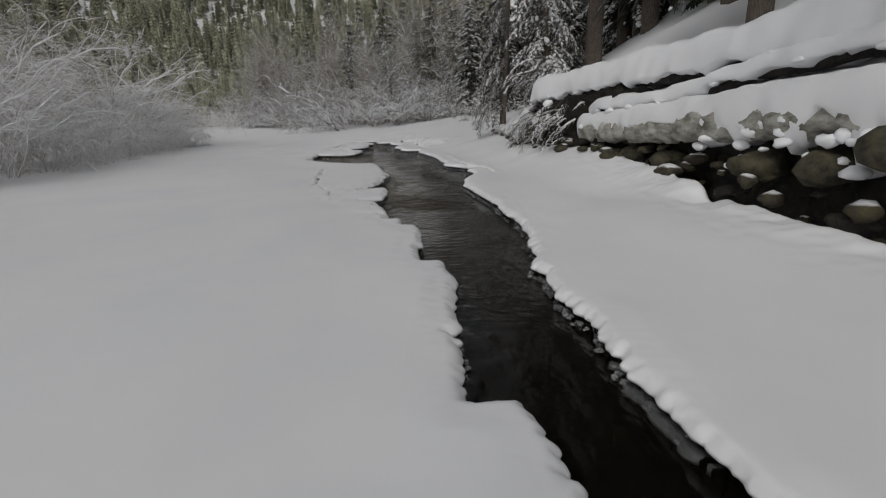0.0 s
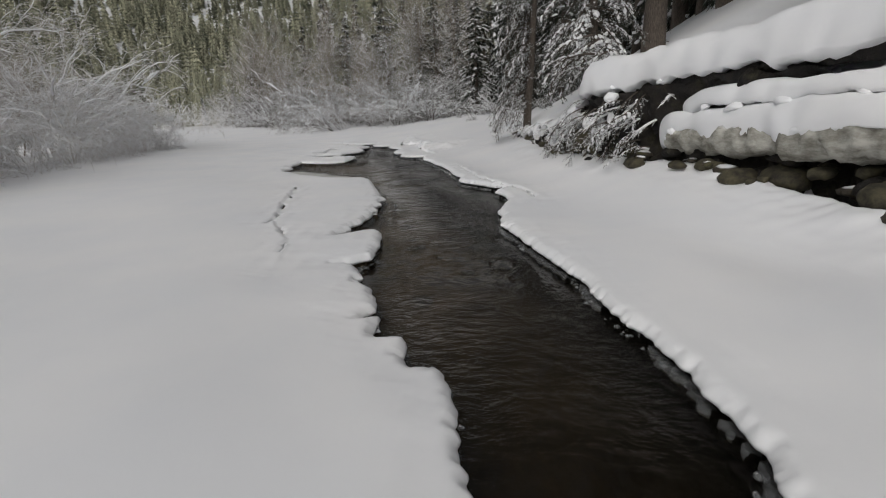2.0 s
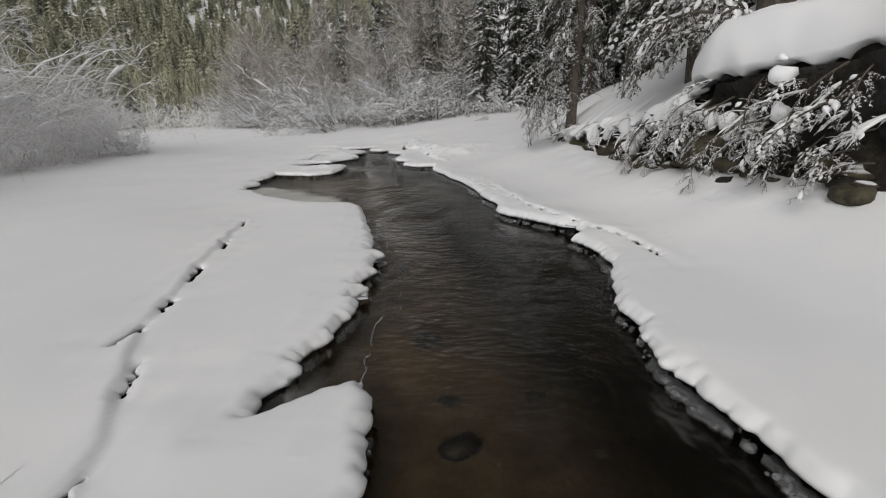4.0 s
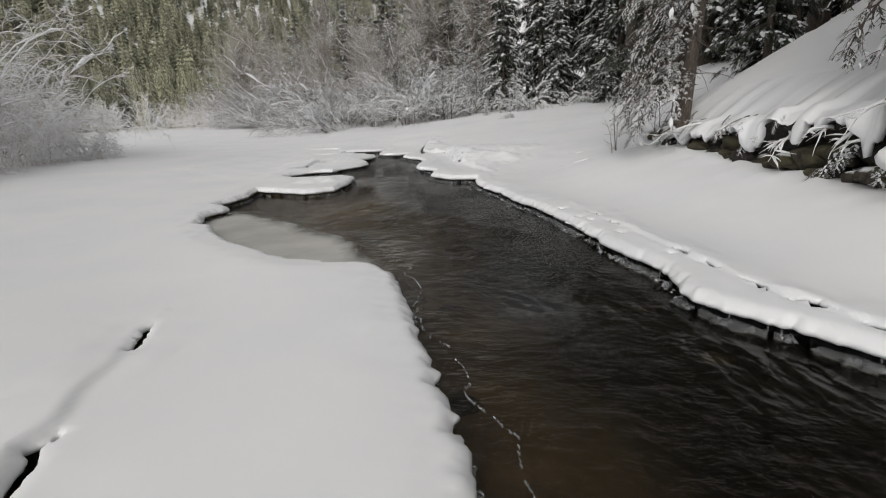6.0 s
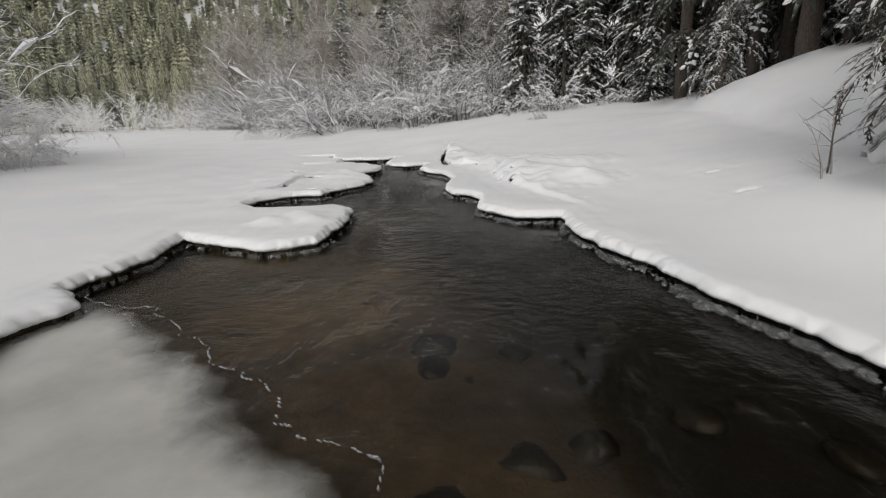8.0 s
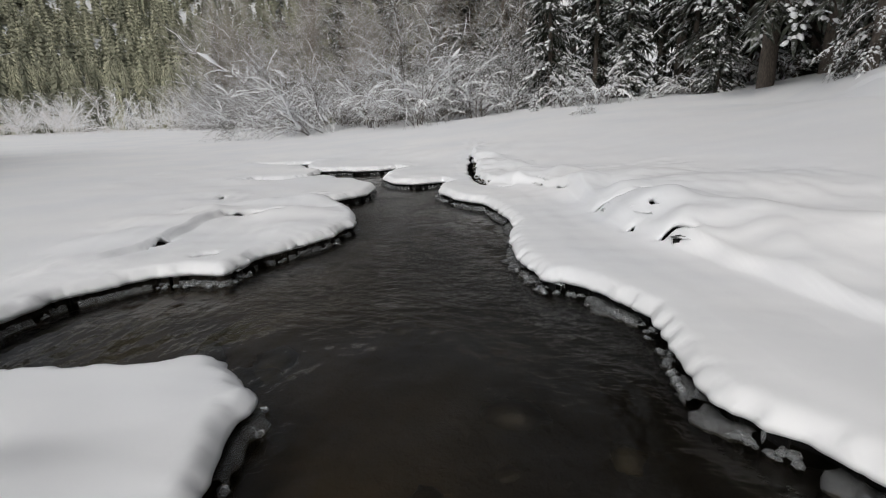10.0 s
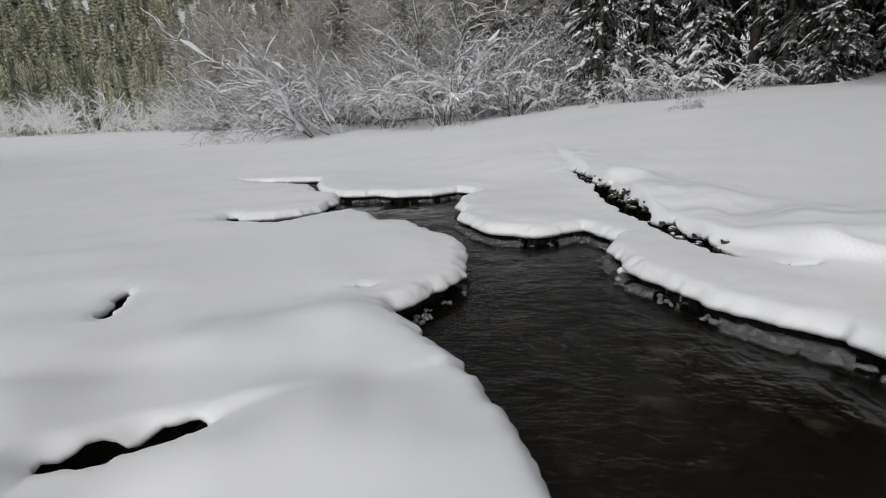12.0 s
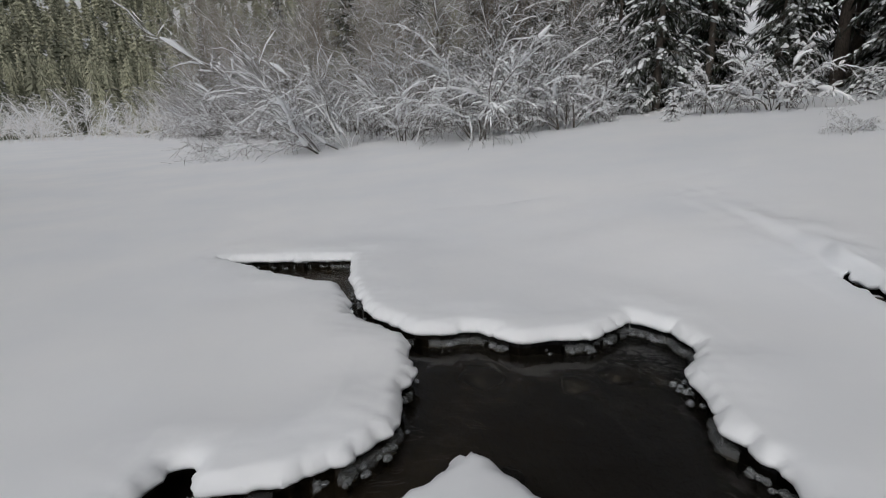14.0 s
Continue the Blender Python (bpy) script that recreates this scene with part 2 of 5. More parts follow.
class Mesh:
    """Collects tubes and blobs for one mesh."""

    def __init__(self):
        self.v, self.f = [], []

    def tube(self, pts, radii, sides=3, cap=False):
        n0 = len(self.v)
        pts = [Vector(p) for p in pts]
        side = None
        for i, p in enumerate(pts):
            d = (pts[min(i + 1, len(pts) - 1)] - pts[max(i - 1, 0)]).normalized()
            if side is None:
                side = d.cross(Vector((0, 0, 1))) if abs(d.z) < 0.98 else Vector((1, 0, 0))
            side = (side - d * side.dot(d)).normalized()
            up = side.cross(d)
            for k in range(sides):
                a = 2 * math.pi * k / sides + math.pi / 2
                self.v.append(p + (side * math.cos(a) + up * math.sin(a)) * radii[i])
        for i in range(len(pts) - 1):
            for k in range(sides):
                a, b = n0 + i * sides + k, n0 + i * sides + (k + 1) % sides
                self.f.append((a, b, b + sides, a + sides))
        if cap:
            self.f.append(tuple(n0 + k for k in reversed(range(sides))))
            e = n0 + (len(pts) - 1) * sides
            self.f.append(tuple(e + k for k in range(sides)))

    def blob(self, centre, axis, length, width, height, rng, sides=6, rings=4):
        """A lumpy pillow along axis, flat below."""
        axis = Vector(axis).normalized()
        side = axis.cross(Vector((0, 0, 1)))
        side = side.normalized() if side.length > 1e-3 else Vector((1, 0, 0))
        up = side.cross(axis)
        n0 = len(self.v)
        for i in range(rings + 1):
            u = -1 + 2 * i / rings
            r = math.sqrt(max(0.0, 1 - u * u)) ** 0.8 + 0.05
            for k in range(sides):
                a = 2 * math.pi * k / sides
                w = r * (1 + rng.uniform(-0.18, 0.18))
                h = math.sin(a)
                h = h * height if h > 0 else h * height * 0.35
                self.v.append(Vector(centre) + axis * (u * length) + side * (math.cos(a) * w * width) + up * (h * w))
        for i in range(rings):
            for k in range(sides):
                a, b = n0 + i * sides + k, n0 + i * sides + (k + 1) % sides
                self.f.append((a, b, b + sides, a + sides))

    def blade(self, base, tip, width, droop=0.0):
        """A narrow flat spray of needles, bent once."""
        base, tip = Vector(base), Vector(tip)
        d = tip - base
        side = d.cross(Vector((0, 0, 1)))
        side = (side.normalized() if side.length > 1e-4 else Vector((1, 0, 0))) * width
        mid = base + d * 0.55 + Vector((0, 0, droop))
        n = len(self.v)
        self.v += [base - side * 0.3, base + side * 0.3, mid - side, mid + side, tip - side * 0.15, tip + side * 0.15]
        self.f += [(n, n + 1, n + 3, n + 2), (n + 2, n + 3, n + 5, n + 4)]

    def spike(self, base, tip, width):
        """A three-sided thorn, for the thinnest twigs."""
        d = Vector(tip) - Vector(base)
        side = d.cross(Vector((0, 0, 1)))
        side = side.normalized() if side.length > 1e-4 else Vector((1, 0, 0))
        up = side.cross(d).normalized()
        n = len(self.v)
        self.v += [base + side * width, base - side * width * 0.6 + up * width, base - side * width * 0.6 - up * width, tip]
        self.f += [(n, n + 1, n + 3), (n + 1, n + 2, n + 3), (n + 2, n, n + 3)]

    def done(self, name, mat, parent=None, label="", smooth=True):
        return mesh_object(name, self.v, self.f, mat, parent, label, smooth)


# ---- the lie of the land ----
LEVELS = [
    (3, -14, 0), (-4, -14, 0.02), (-14, -10, 0.1), (-4, -6, 0.02), (-4, 0, 0.03), (-14, 2, 0.15), (-4.5, 8, 0.04), (-10, 15, 0.03), (-18, 25, 0.25), (-12, 32, 0.02),
    (-7.6, 27, 0.04), (4.4, -6, 0.02), (4.6, 0, 0.04), (4.0, 5, 0.06), (3, 9, 0.06), (2.4, 14, 0.1), (2.8, 19, 0.3), (0, 24, 0.1), (-1.6, 29, 0.08), (-2.2, 33, 0.22),
    (-6, 36, 0.05), (-14, 45, 0.1), (-20, 74, 0.8), (-8, 58, 0.9), (-3, 50, 1.1), (7.2, -8, 0.45), (6.9, 0, 0.55), (6.1, 4.4, 0.6), (4.8, 8, 0.55), (4.8, 13, 0.5), (5.4, 0, 0.12), (5.6, -7, 0.1),
]
RISES = [
    (4.6, 16.5, 0.75), (4.2, 18.2, 0.75), (9, 0, 0.6), (9, 12, 0.8), (12, -8, 0.6), (14, 12, 1.0), (14, 0, 0.5), (5.5, 24, 0.8), (1.5, 28, 0.42), (4, 31, 0.8), (0, 37, 0.75),
    (4.2, 40, 1.35), (3.8, 46, 1.6), (9, 46, 2.0), (9, 37, 1.5), (13, 48, 2.3), (15, 25, 1.4), (17, 36, 2.2), (5, 56, 2.0), (15, 60, 3.0),
]
KNOTS = np.array(LEVELS + RISES, float)
SOFT = 2.0


def _kernel(x, y):
    return np.sqrt((x[..., None] - KNOTS[:, 0]) ** 2 + (y[..., None] - KNOTS[:, 1]) ** 2 + SOFT**2)


WEIGHTS = np.linalg.solve(_kernel(KNOTS[:, 0], KNOTS[:, 1]) + 0.02 * np.eye(len(KNOTS)), KNOTS[:, 2] - 0.5)


def smooth_step(v, a, b):
    u = np.clip((v - a) / (b - a), 0, 1)
    return u * u * (3 - 2 * u)


def waves(x, y, seed, size):
    """Cheap smooth unevenness from a few crossed sines."""
    rng = np.random.RandomState(seed)
    out = np.zeros_like(x)
    for _ in range(7):
        a, p, k = rng.uniform(0, 2 * np.pi), rng.uniform(0, 2 * np.pi), rng.uniform(0.6, 1.7) * 2 * np.pi / size
        out += np.sin((x * np.cos(a) + y * np.sin(a)) * k + p)
    return out / 7


FOOT_Y = [-30, -10, 0, 2, 4, 8, 11, 13, 16.5, 18, 20, 24, 30, 36, 42, 50, 70]
FOOT_X = [9.2, 8.4, 8.0, 7.85, 7.3, 5.9, 5.5, 5.3, 5.1, 4.6, 5.0, 6.4, 7.2, 8.6, 11, 13, 20]
FOOT_STEP = [2.2, 2.2, 2.1, 2.1, 2.1, 1.9, 1.5, 1.2, 0.75, 0.5, 0.3, 0.25, 0.4, 0.25, 0.1, 0, 0]
FOOT_SLOPE = [0.3, 0.3, 0.28, 0.28, 0.3, 0.5, 0.55, 0.6, 0.6, 0.55, 0.45, 0.4, 0.36, 0.2, 0.1, 0.08, 0.12]


# the lip of the snow in front of the hollow below the logs
LIP_Y = [-9, -5, -2, 0, 3, 5, 7, 9]
LIP_X = [7.0, 6.8, 6.65, 6.6, 6.55, 6.4, 5.7, 5.0]


def land(x, y):
    """Height of the snow without the stream."""
    x, y = np.asarray(x, float), np.asarray(y, float)
    near = np.clip(_kernel(x, y) @ WEIGHTS + 0.5, -0.05, 6)
    # the bank on the far side: a step, then a slope under the spruces
    foot = np.interp(y, FOOT_Y, FOOT_X) + (0.06 + 0.2 * smooth_step(y, 18, 22)) * waves(x, y, 12, 3.0)
    past = x - foot
    near = near + 0.3 * np.clip(waves(x, y, 71, 1.0) + 0.08, 0, 1) * np.exp(-(((past + 0.75) / 0.4) ** 2)) * smooth_step(y, 7, 9) * (y < 19)
    over = x - np.interp(y, LIP_Y, LIP_X) - 0.08 * waves(x, y, 72, 0.9)
    reach = (1 - smooth_step(y, 6, 8.5)) * smooth_step(y, -11, -8)
    near = near + reach * (0.05 + 0.11 * waves(x, y, 73, 1.5) + 0.04 * waves(x, y, 75, 0.5) - 0.15 * np.exp(-(((y + 2.3) / 0.5) ** 2))) * np.exp(-((over / 0.4) ** 2))
    near = near - reach * 0.75 * smooth_step(over, 0.12, 0.5) * (1 - smooth_step(past, -0.1, 0.4))
    near = near + np.interp(y, FOOT_Y, FOOT_STEP) * smooth_step(past, 0, 0.7) + np.interp(y, FOOT_Y, FOOT_SLOPE) * np.clip(past - 0.3, 0, 14)
    near = near + 0.5 * np.exp(-(((x - 8.6) / 3.6) ** 2 + ((y - 29.5) / 4.0) ** 2)) * (1 + 0.12 * waves(x, y, 74, 2.0))
    dist = np.hypot(x + 3, y - 20)
    far = 0.9 + 0.0011 * np.clip(dist - 140, 0, 400) ** 2 + 0.5 * np.clip(dist - 540, 0, 300) + 0.3 * np.clip(x - 8, 0, 80) * smooth_step(dist, 10, 60)
    far = far + 4 * waves(x, y, 5, 160) * smooth_step(dist, 120, 260)
    w = smooth_step(dist, 45, 75)
    return near * (1 - w) + far * w + 0.035 * waves(x, y, 3, 4.5) + 0.015 * waves(x, y, 8, 1.3)


# ---- the stream's banks, from south to north and back ----
BANK_SOUTH = [
    (3.2, -17), (2.9, -11), (2.61, -9.15), (2.53, -8.77), (2.44, -8.38), (2.37, -8.21), (2.08, -8.23), (1.97, -8.18), (1.95, -7.16), (1.85, -7.04), (1.94, -6.84),
    (1.89, -6.4), (1.92, -5.57), (1.78, -5.06), (1.69, -4.59), (1.49, -4.66), (1.39, -4.56), (1.30, -4.17), (1.32, -3.69), (1.28, -2.94), (1.22, -2.43), (1.12, -2.24),
    (0.89, -2.22), (0.78, -2.0), (0.76, -1.66), (0.49, -1.65), (0.42, -1.39), (0.45, -1.1), (0.21, -1.19), (0.39, -0.86), (0.19, -0.21), (-0.03, 0.02), (0.0, 0.24),
    (-0.2, 0.76), (-0.54, 0.85), (0.0, 1.17), (-0.02, 1.9), (-0.08, 2.54), (-0.2, 2.95), (-0.5, 2.82), (-0.95, 2.5), (-0.95, 2.75), (-0.8, 3.23), (-0.9, 3.35),
    (-0.7, 3.7), (-0.6, 4.3), (-0.54, 4.66), (-0.68, 4.75), (-0.54, 5.12),
]
BANK_LAGOON = [
    (-0.75, 5.22), (-0.54, 5.8), (-0.67, 6.0), (-0.55, 6.55), (-0.78, 6.7), (-0.82, 7.3), (-1.07, 8.3), (-1.38, 9.5), (-1.6, 10.38), (-1.96, 10.9), (-2.48, 10.97),
    (-3.21, 11.22), (-4.03, 11.95), (-4.63, 12.46), (-5.09, 13.07), (-5.39, 13.58), (-5.73, 13.75), (-6.2, 14.85), (-5.95, 15.5), (-6.55, 16.05), (-6.3, 17.3),
    (-6.5, 18.4), (-5.88, 18.05), (-4.8, 17.5), (-4.13, 17.9), (-4.02, 19.28), (-4.1, 20.3), (-4.5, 20.7), (-5.3, 20.6), (-6.1, 20.6), (-6.7, 21.3), (-6.67, 22.0),
    (-6.34, 22.4), (-5.8, 22.7), (-5.35, 22.6), (-5.25, 23.2), (-4.95, 23.6), (-4.6, 24.2), (-4.45, 24.9), (-4.5, 25.35), (-4.7, 25.85), (-5.0, 26.35), (-5.3, 26.88), (-5.1, 27.1), (-4.73, 27.7),
    (-4.7, 28.5), (-4.8, 29.0), (-5.09, 29.3), (-5.43, 29.96),
]
BANK_HEAD = [
    (-5.85, 30.05), (-6.05, 30.6), (-6.5, 31.05), (-6.85, 30.7), (-7.3, 30.15), (-8.0, 30.3), (-8.62, 30.55), (-8.4, 30.95), (-8.28, 31.0), (-8.12, 30.74),
    (-7.62, 30.81), (-7.2, 31.1), (-7.03, 31.25), (-6.94, 32.1), (-7.04, 32.73), (-7.71, 33.27), (-7.93, 33.98), (-8.1, 34.35), (-8.89, 34.73), (-10.3, 35.75),
    (-8.15, 35.62), (-8.0, 34.6), (-7.8, 34.05), (-7.5, 33.38), (-6.99, 32.88), (-6.31, 32.88), (-5.95, 32.6), (-5.23, 32.67), (-4.77, 33.04), (-4.44, 32.74),
    (-4.38, 32.37), (-4.64, 31.99), (-4.78, 31.3), (-4.65, 30.7), (-4.76, 30.3), (-4.45, 29.5), (-3.85, 29.15), (-3.22, 29.45), (-2.98, 28.9), (-3.2, 28.4),
]
BANK_EAST = [
    (-3.24, 27.74), (-2.93, 26.85), (-2.4, 26.35), (-2.15, 25.2), (-2.1, 24.4), (-2.25, 23.6), (-2.25, 22.9), (-2.1, 22.2), (-1.8, 22.0), (-1.5, 21.3), (-1.6, 20.2),
    (-1.0, 19.3), (-0.19, 19.18), (-0.27, 18.23), (-0.08, 17.2), (0.24, 16.4), (0.4, 15.4), (0.72, 14.6), (0.9, 13.8), (1.15, 12.6), (1.29, 11.3), (1.56, 10.44),
    (1.46, 9.5), (2.1, 8.58), (2.55, 8.0), (2.75, 7.6), (2.42, 7.05), (2.58, 6.6), (2.68, 5.9), (2.46, 5.17), (2.26, 4.38), (2.31, 3.87), (2.19, 3.34), (2.31, 2.8),
    (2.63, 1.17), (2.92, -0.04), (2.99, -1.06), (3.14, -1.69), (3.19, -2.23), (3.24, -3.35), (3.12, -3.6), (3.16, -4.43), (2.97, -4.96), (3.12, -5.23), (3.1, -6.06),
    (3.28, -6.73), (3.33, -7.81), (3.45, -8.45), (3.54, -8.95), (4.2, -17),
]
BANK = np.array(BANK_SOUTH + BANK_LAGOON + BANK_HEAD + BANK_EAST, float)
# Slits where the shelf of snow and ice has cracked: from, to, width.
SLITS = [
    (-3.75, 9.15, -3.62, 8.6, 0.04), (-3.36, 7.5, -3.2, 6.95, 0.045), (-3.12, 6.1, -2.9, 5.4, 0.05), (-2.76, 4.8, -2.66, 4.4, 0.04), (-2.62, 4.1, -2.6, 3.5, 0.045),
    (-2.2, 3.3, -1.95, 2.7, 0.03), (-1.62, 1.95, -1.5, 1.3, 0.03), (-6.5, 25.12, -5.93, 25.48, 0.06), (-6.6, 23.3, -6.5, 23.7, 0.04), (-5.85, 22.95, -5.7, 23.2, 0.08),
    (-7.5, 27.2, -7.28, 26.55, 0.06), (-5.66, 27.2, -5.47, 27.24, 0.04), (-2.36, 33.4, -2.43, 31.6, 0.08), (-2.43, 31.6, -2.5, 29.2, 0.13),
    (-2.48, 29.2, -2.28, 27.8, 0.12), (-2.05, 27.5, -1.75, 27.43, 0.045), (-1.25, 27.4, -1.15, 26.9, 0.025), (-1.08, 26.5, -1.0, 26.1, 0.03),
    (-1.0, 24.5, -0.5, 24.42, 0.05), (-0.38, 24.5, -0.25, 24.46, 0.05), (-0.95, 23.43, -0.78, 23.42, 0.045), (-0.55, 23.75, -0.5, 23.58, 0.035),
    (-0.76, 22.98, -0.48, 22.76, 0.055), (1.86, 10.9, 1.92, 10.55, 0.03), (1.95, 10.3, 2.0, 9.95, 0.03), (2.05, 9.75, 2.15, 9.4, 0.03), (2.2, 9.2, 2.35, 8.85, 0.03), (2.4, 8.7, 2.55, 8.3, 0.03), (2.62, 8.1, 2.72, 7.85, 0.03), (2.85, 7.45, 2.95, 7.2, 0.03), (3.0, 7.1, 3.1, 6.75, 0.03), (3.14, 6.6, 3.2, 6.25, 0.03), (3.21, 6.1, 3.26, 5.7, 0.03), (1.5, 13.4, 1.56, 13.0, 0.03), (1.62, 12.6, 1.68, 12.2, 0.03), (2.6, 18.9, 2.88, 18.84, 0.09), (1.06, 13.78, 1.18, 13.74, 0.06), (1.2, 13.05, 1.3, 13.02, 0.06), (1.35, 12.78, 1.42, 12.76, 0.06), (1.5, 11.84, 1.6, 11.82, 0.06), (1.72, 10.77, 1.8, 10.75, 0.06), (3.05, 20.78, 3.25, 20.74, 0.06),
]
# Lines along which the snow stands higher on the far side: height, then points.
STEP_SLOPE = [(-2.1, 37.0), (-2.42, 32.0), (-2.47, 29.0), (-2.2, 28.1), (-1.7, 27.5), (-1.3, 27.1), (-1.05, 26.3), (-0.97, 25.4), (-1.0, 24.5), (-0.93, 23.5), (-0.72, 22.9), (-0.2, 21.0), (0.3, 19.4)]
STEP_TONGUE = [(-7.4, 21.8), (-6.75, 22.8), (-6.54, 23.38), (-6.52, 24.2), (-6.5, 25.1), (-6.25, 25.33), (-5.9, 25.5), (-5.3, 25.8)]
STEP_SHELF = [(1.45, 13.5), (1.81, 11.1), (2.05, 9.6), (2.45, 8.5), (2.75, 7.6), (3.05, 7.0), (3.2, 6.2), (3.3, 5.2)]
STEP_FIELD = [(-1.2, 0.3), (-1.55, 1.9), (-2.2, 3.2), (-2.6, 4.0), (-2.72, 4.6), (-3.05, 5.8), (-3.35, 7.3), (-3.7, 9.0)]
WATER_Z = -0.26
# rounded heaps on the shelves: place, reach and height
MOUNDS = [(-4.9, 19.4, 0.3, 0.13), (-5.25, 18.95, 0.28, 0.12), (-4.5, 19.0, 0.2, 0.07), (-5.55, 25.4, 0.35, 0.1), (-5.8, 25.1, 0.25, 0.08), (-6.6, 24.6, 0.4, 0.08), (-7.0, 23.6, 0.5, 0.1), (-0.7, 25.9, 0.4, 0.12), (-1.9, 29.6, 0.5, 0.12), (-0.9, 27.6, 0.6, 0.14), (-0.2, 24.0, 0.6, 0.12), (0.4, 22.4, 0.7, 0.12), (-6.1, 21.9, 0.3, -0.07), (-5.2, 24.4, 0.35, 0.06),
          (-0.55, 24.85, 0.4, 0.16), (-0.3, 23.9, 0.4, 0.16), (0.25, 24.9, 0.6, 0.14), (-0.45, 23.1, 0.3, 0.14), (0.3, 23.2, 0.5, 0.16), (-1.35, 28.3, 0.4, 0.12), (-0.75, 26.4, 0.45, 0.14), (-1.9, 30.2, 0.5, 0.12), (0.9, 22.2, 0.6, 0.16), (-2.0, 31.6, 0.4, 0.1), (0.2, 26.2, 0.7, 0.12), (1.2, 24.6, 0.8, 0.14), (-6.9, 25.4, 0.35, 0.09), (-6.35, 26.2, 0.4, 0.08), (-5.5, 26.5, 0.3, 0.07), (-7.3, 24.6, 0.4, 0.09)]
SEG_A, SEG_B = BANK, np.roll(BANK, -1, axis=0)


def bank_distance(x, y, shore=False):
    """Metres from the bank, above 0 on land and below 0 over water, with the ragged edge of the snow."""
    x, y = np.asarray(x, float), np.asarray(y, float)
    jx = x + 0.05 * waves(x, y, 21, 0.6) + 0.035 * waves(x, y, 22, 0.23) + 0.03 * waves(x, y, 25, 0.11)
    jy = y + 0.05 * waves(x, y, 23, 0.6) + 0.035 * waves(x, y, 24, 0.23) + 0.03 * waves(x, y, 26, 0.11)
    best, inside = np.full(x.shape, 1e9), np.zeros(x.shape, bool)
    for (ax, ay), (bx, by) in zip(SEG_A, SEG_B):
        dx, dy = bx - ax, by - ay
        u = np.clip(((jx - ax) * dx + (jy - ay) * dy) / (dx * dx + dy * dy), 0, 1)
        best = np.minimum(best, np.hypot(jx - ax - u * dx, jy - ay - u * dy))
        if ay != by:
            inside ^= ((ay > jy) != (by > jy)) & (jx < dx * (jy - ay) / dy + ax)
    d = np.where(inside, -best, best)
    if shore:
        return d
    for ax, ay, bx, by, w in SLITS:
        dx, dy = bx - ax, by - ay
        u = np.clip(((jx - ax) * dx + (jy - ay) * dy) / (dx * dx + dy * dy), 0, 1)
        d = np.minimum(d, np.hypot(jx - ax - u * dx, jy - ay - u * dy) - w * (0.25 + 0.75 * np.sqrt(np.clip(4 * u * (1 - u), 0, 1))))
    return d


def step_up(x, y, line, height, reach, sign):
    best, side = np.full(x.shape, 1e9), np.zeros(x.shape)
    jx, jy = x + 0.05 * waves(x, y, 51, 0.5), y + 0.05 * waves(x, y, 52, 0.5)
    for (ax, ay), (bx, by) in zip(line, line[1:]):
        dx, dy = bx - ax, by - ay
        u = np.clip(((jx - ax) * dx + (jy - ay) * dy) / (dx * dx + dy * dy), 0, 1)
        d = np.hypot(jx - ax - u * dx, jy - ay - u * dy)
        side = np.where(d < best, np.sign(dx * (jy - ay) - dy * (jx - ax)), side)
        best = np.minimum(best, d)
    ends = np.minimum(np.hypot(x - line[0][0], y - line[0][1]), np.hypot(x - line[-1][0], y - line[-1][1]))
    s = best * side * sign
    return height * smooth_step(s, -0.01, 0.06) * np.exp(-np.clip(s, 0, None) / reach) * smooth_step(ends, 0, 1.2) * (0.8 + 0.5 * waves(x, y, 53, 1.1))


CELL, BLOCK = 0.036, 8
X0, Y0, X1, Y1 = -12.096, -17.28, 8.064, 38.304


def snow_height(x, y, d):
    """The land with the snow rounded down to its rim, level beside the stream."""
    shore = bank_distance(x, y, True)
    level = smooth_step(shore, 0.2, 2.6)
    rim = np.clip(1 - np.clip(shore, 0, None) / 0.13, 0, 1)
    slit = np.clip(1 - np.clip(d, 0, None) / 0.05, 0, 1)
    swell = 0.05 * np.exp(-((shore - 0.5) / 0.3) ** 2) * (0.4 + 0.6 * waves(x, y, 31, 1.6))
    lumps = (0.012 * waves(x, y, 33, 0.45) + 0.05 * smooth_step(y, 17, 22) * smooth_step(-x, 2, 4) * np.clip(waves(x, y, 34, 1.7), -0.3, 1)) * smooth_step(shore, 0, 0.5)
    steps = step_up(x, y, STEP_TONGUE, 0.1, 1.2, 1) + step_up(x, y, STEP_SHELF, 0.06, 0.7, 1) + step_up(x, y, STEP_FIELD, 0.05, 1.0, 1)
    for mx, my, r, up in MOUNDS:
        lumps = lumps + up * np.exp(-((x - mx) ** 2 + (y - my) ** 2) / r**2)
    past = x - np.interp(-y, [-p[1] for p in STEP_SLOPE], [p[0] for p in STEP_SLOPE]) - 0.07 * waves(x, y, 38, 0.7)
    span = smooth_step(y, 19, 21.5) * (1 - smooth_step(y, 33, 37))
    steps = steps + 0.2 * smooth_step(past, -0.02, 0.16) * np.exp(-np.clip(past, 0, None) / 1.6) * span * (0.75 + 0.6 * waves(x, y, 39, 1.3))
    drift = smooth_step(past, 0.02, 0.35) * span * (0.25 + np.exp(-np.clip(past, 0, None) / 1.1)) * (1 - smooth_step(x, 3.5, 6))
    lumps = lumps + drift * (0.05 * np.clip(waves(x, y, 36, 1.4), -0.1, 1) + 0.04 * np.clip(waves(x, y, 37, 0.6), -0.1, 1))
    return steps + land(x, y) * level - 0.02 * (1 - level) + swell + lumps - 0.06 * rim**2 - 0.02 * slit


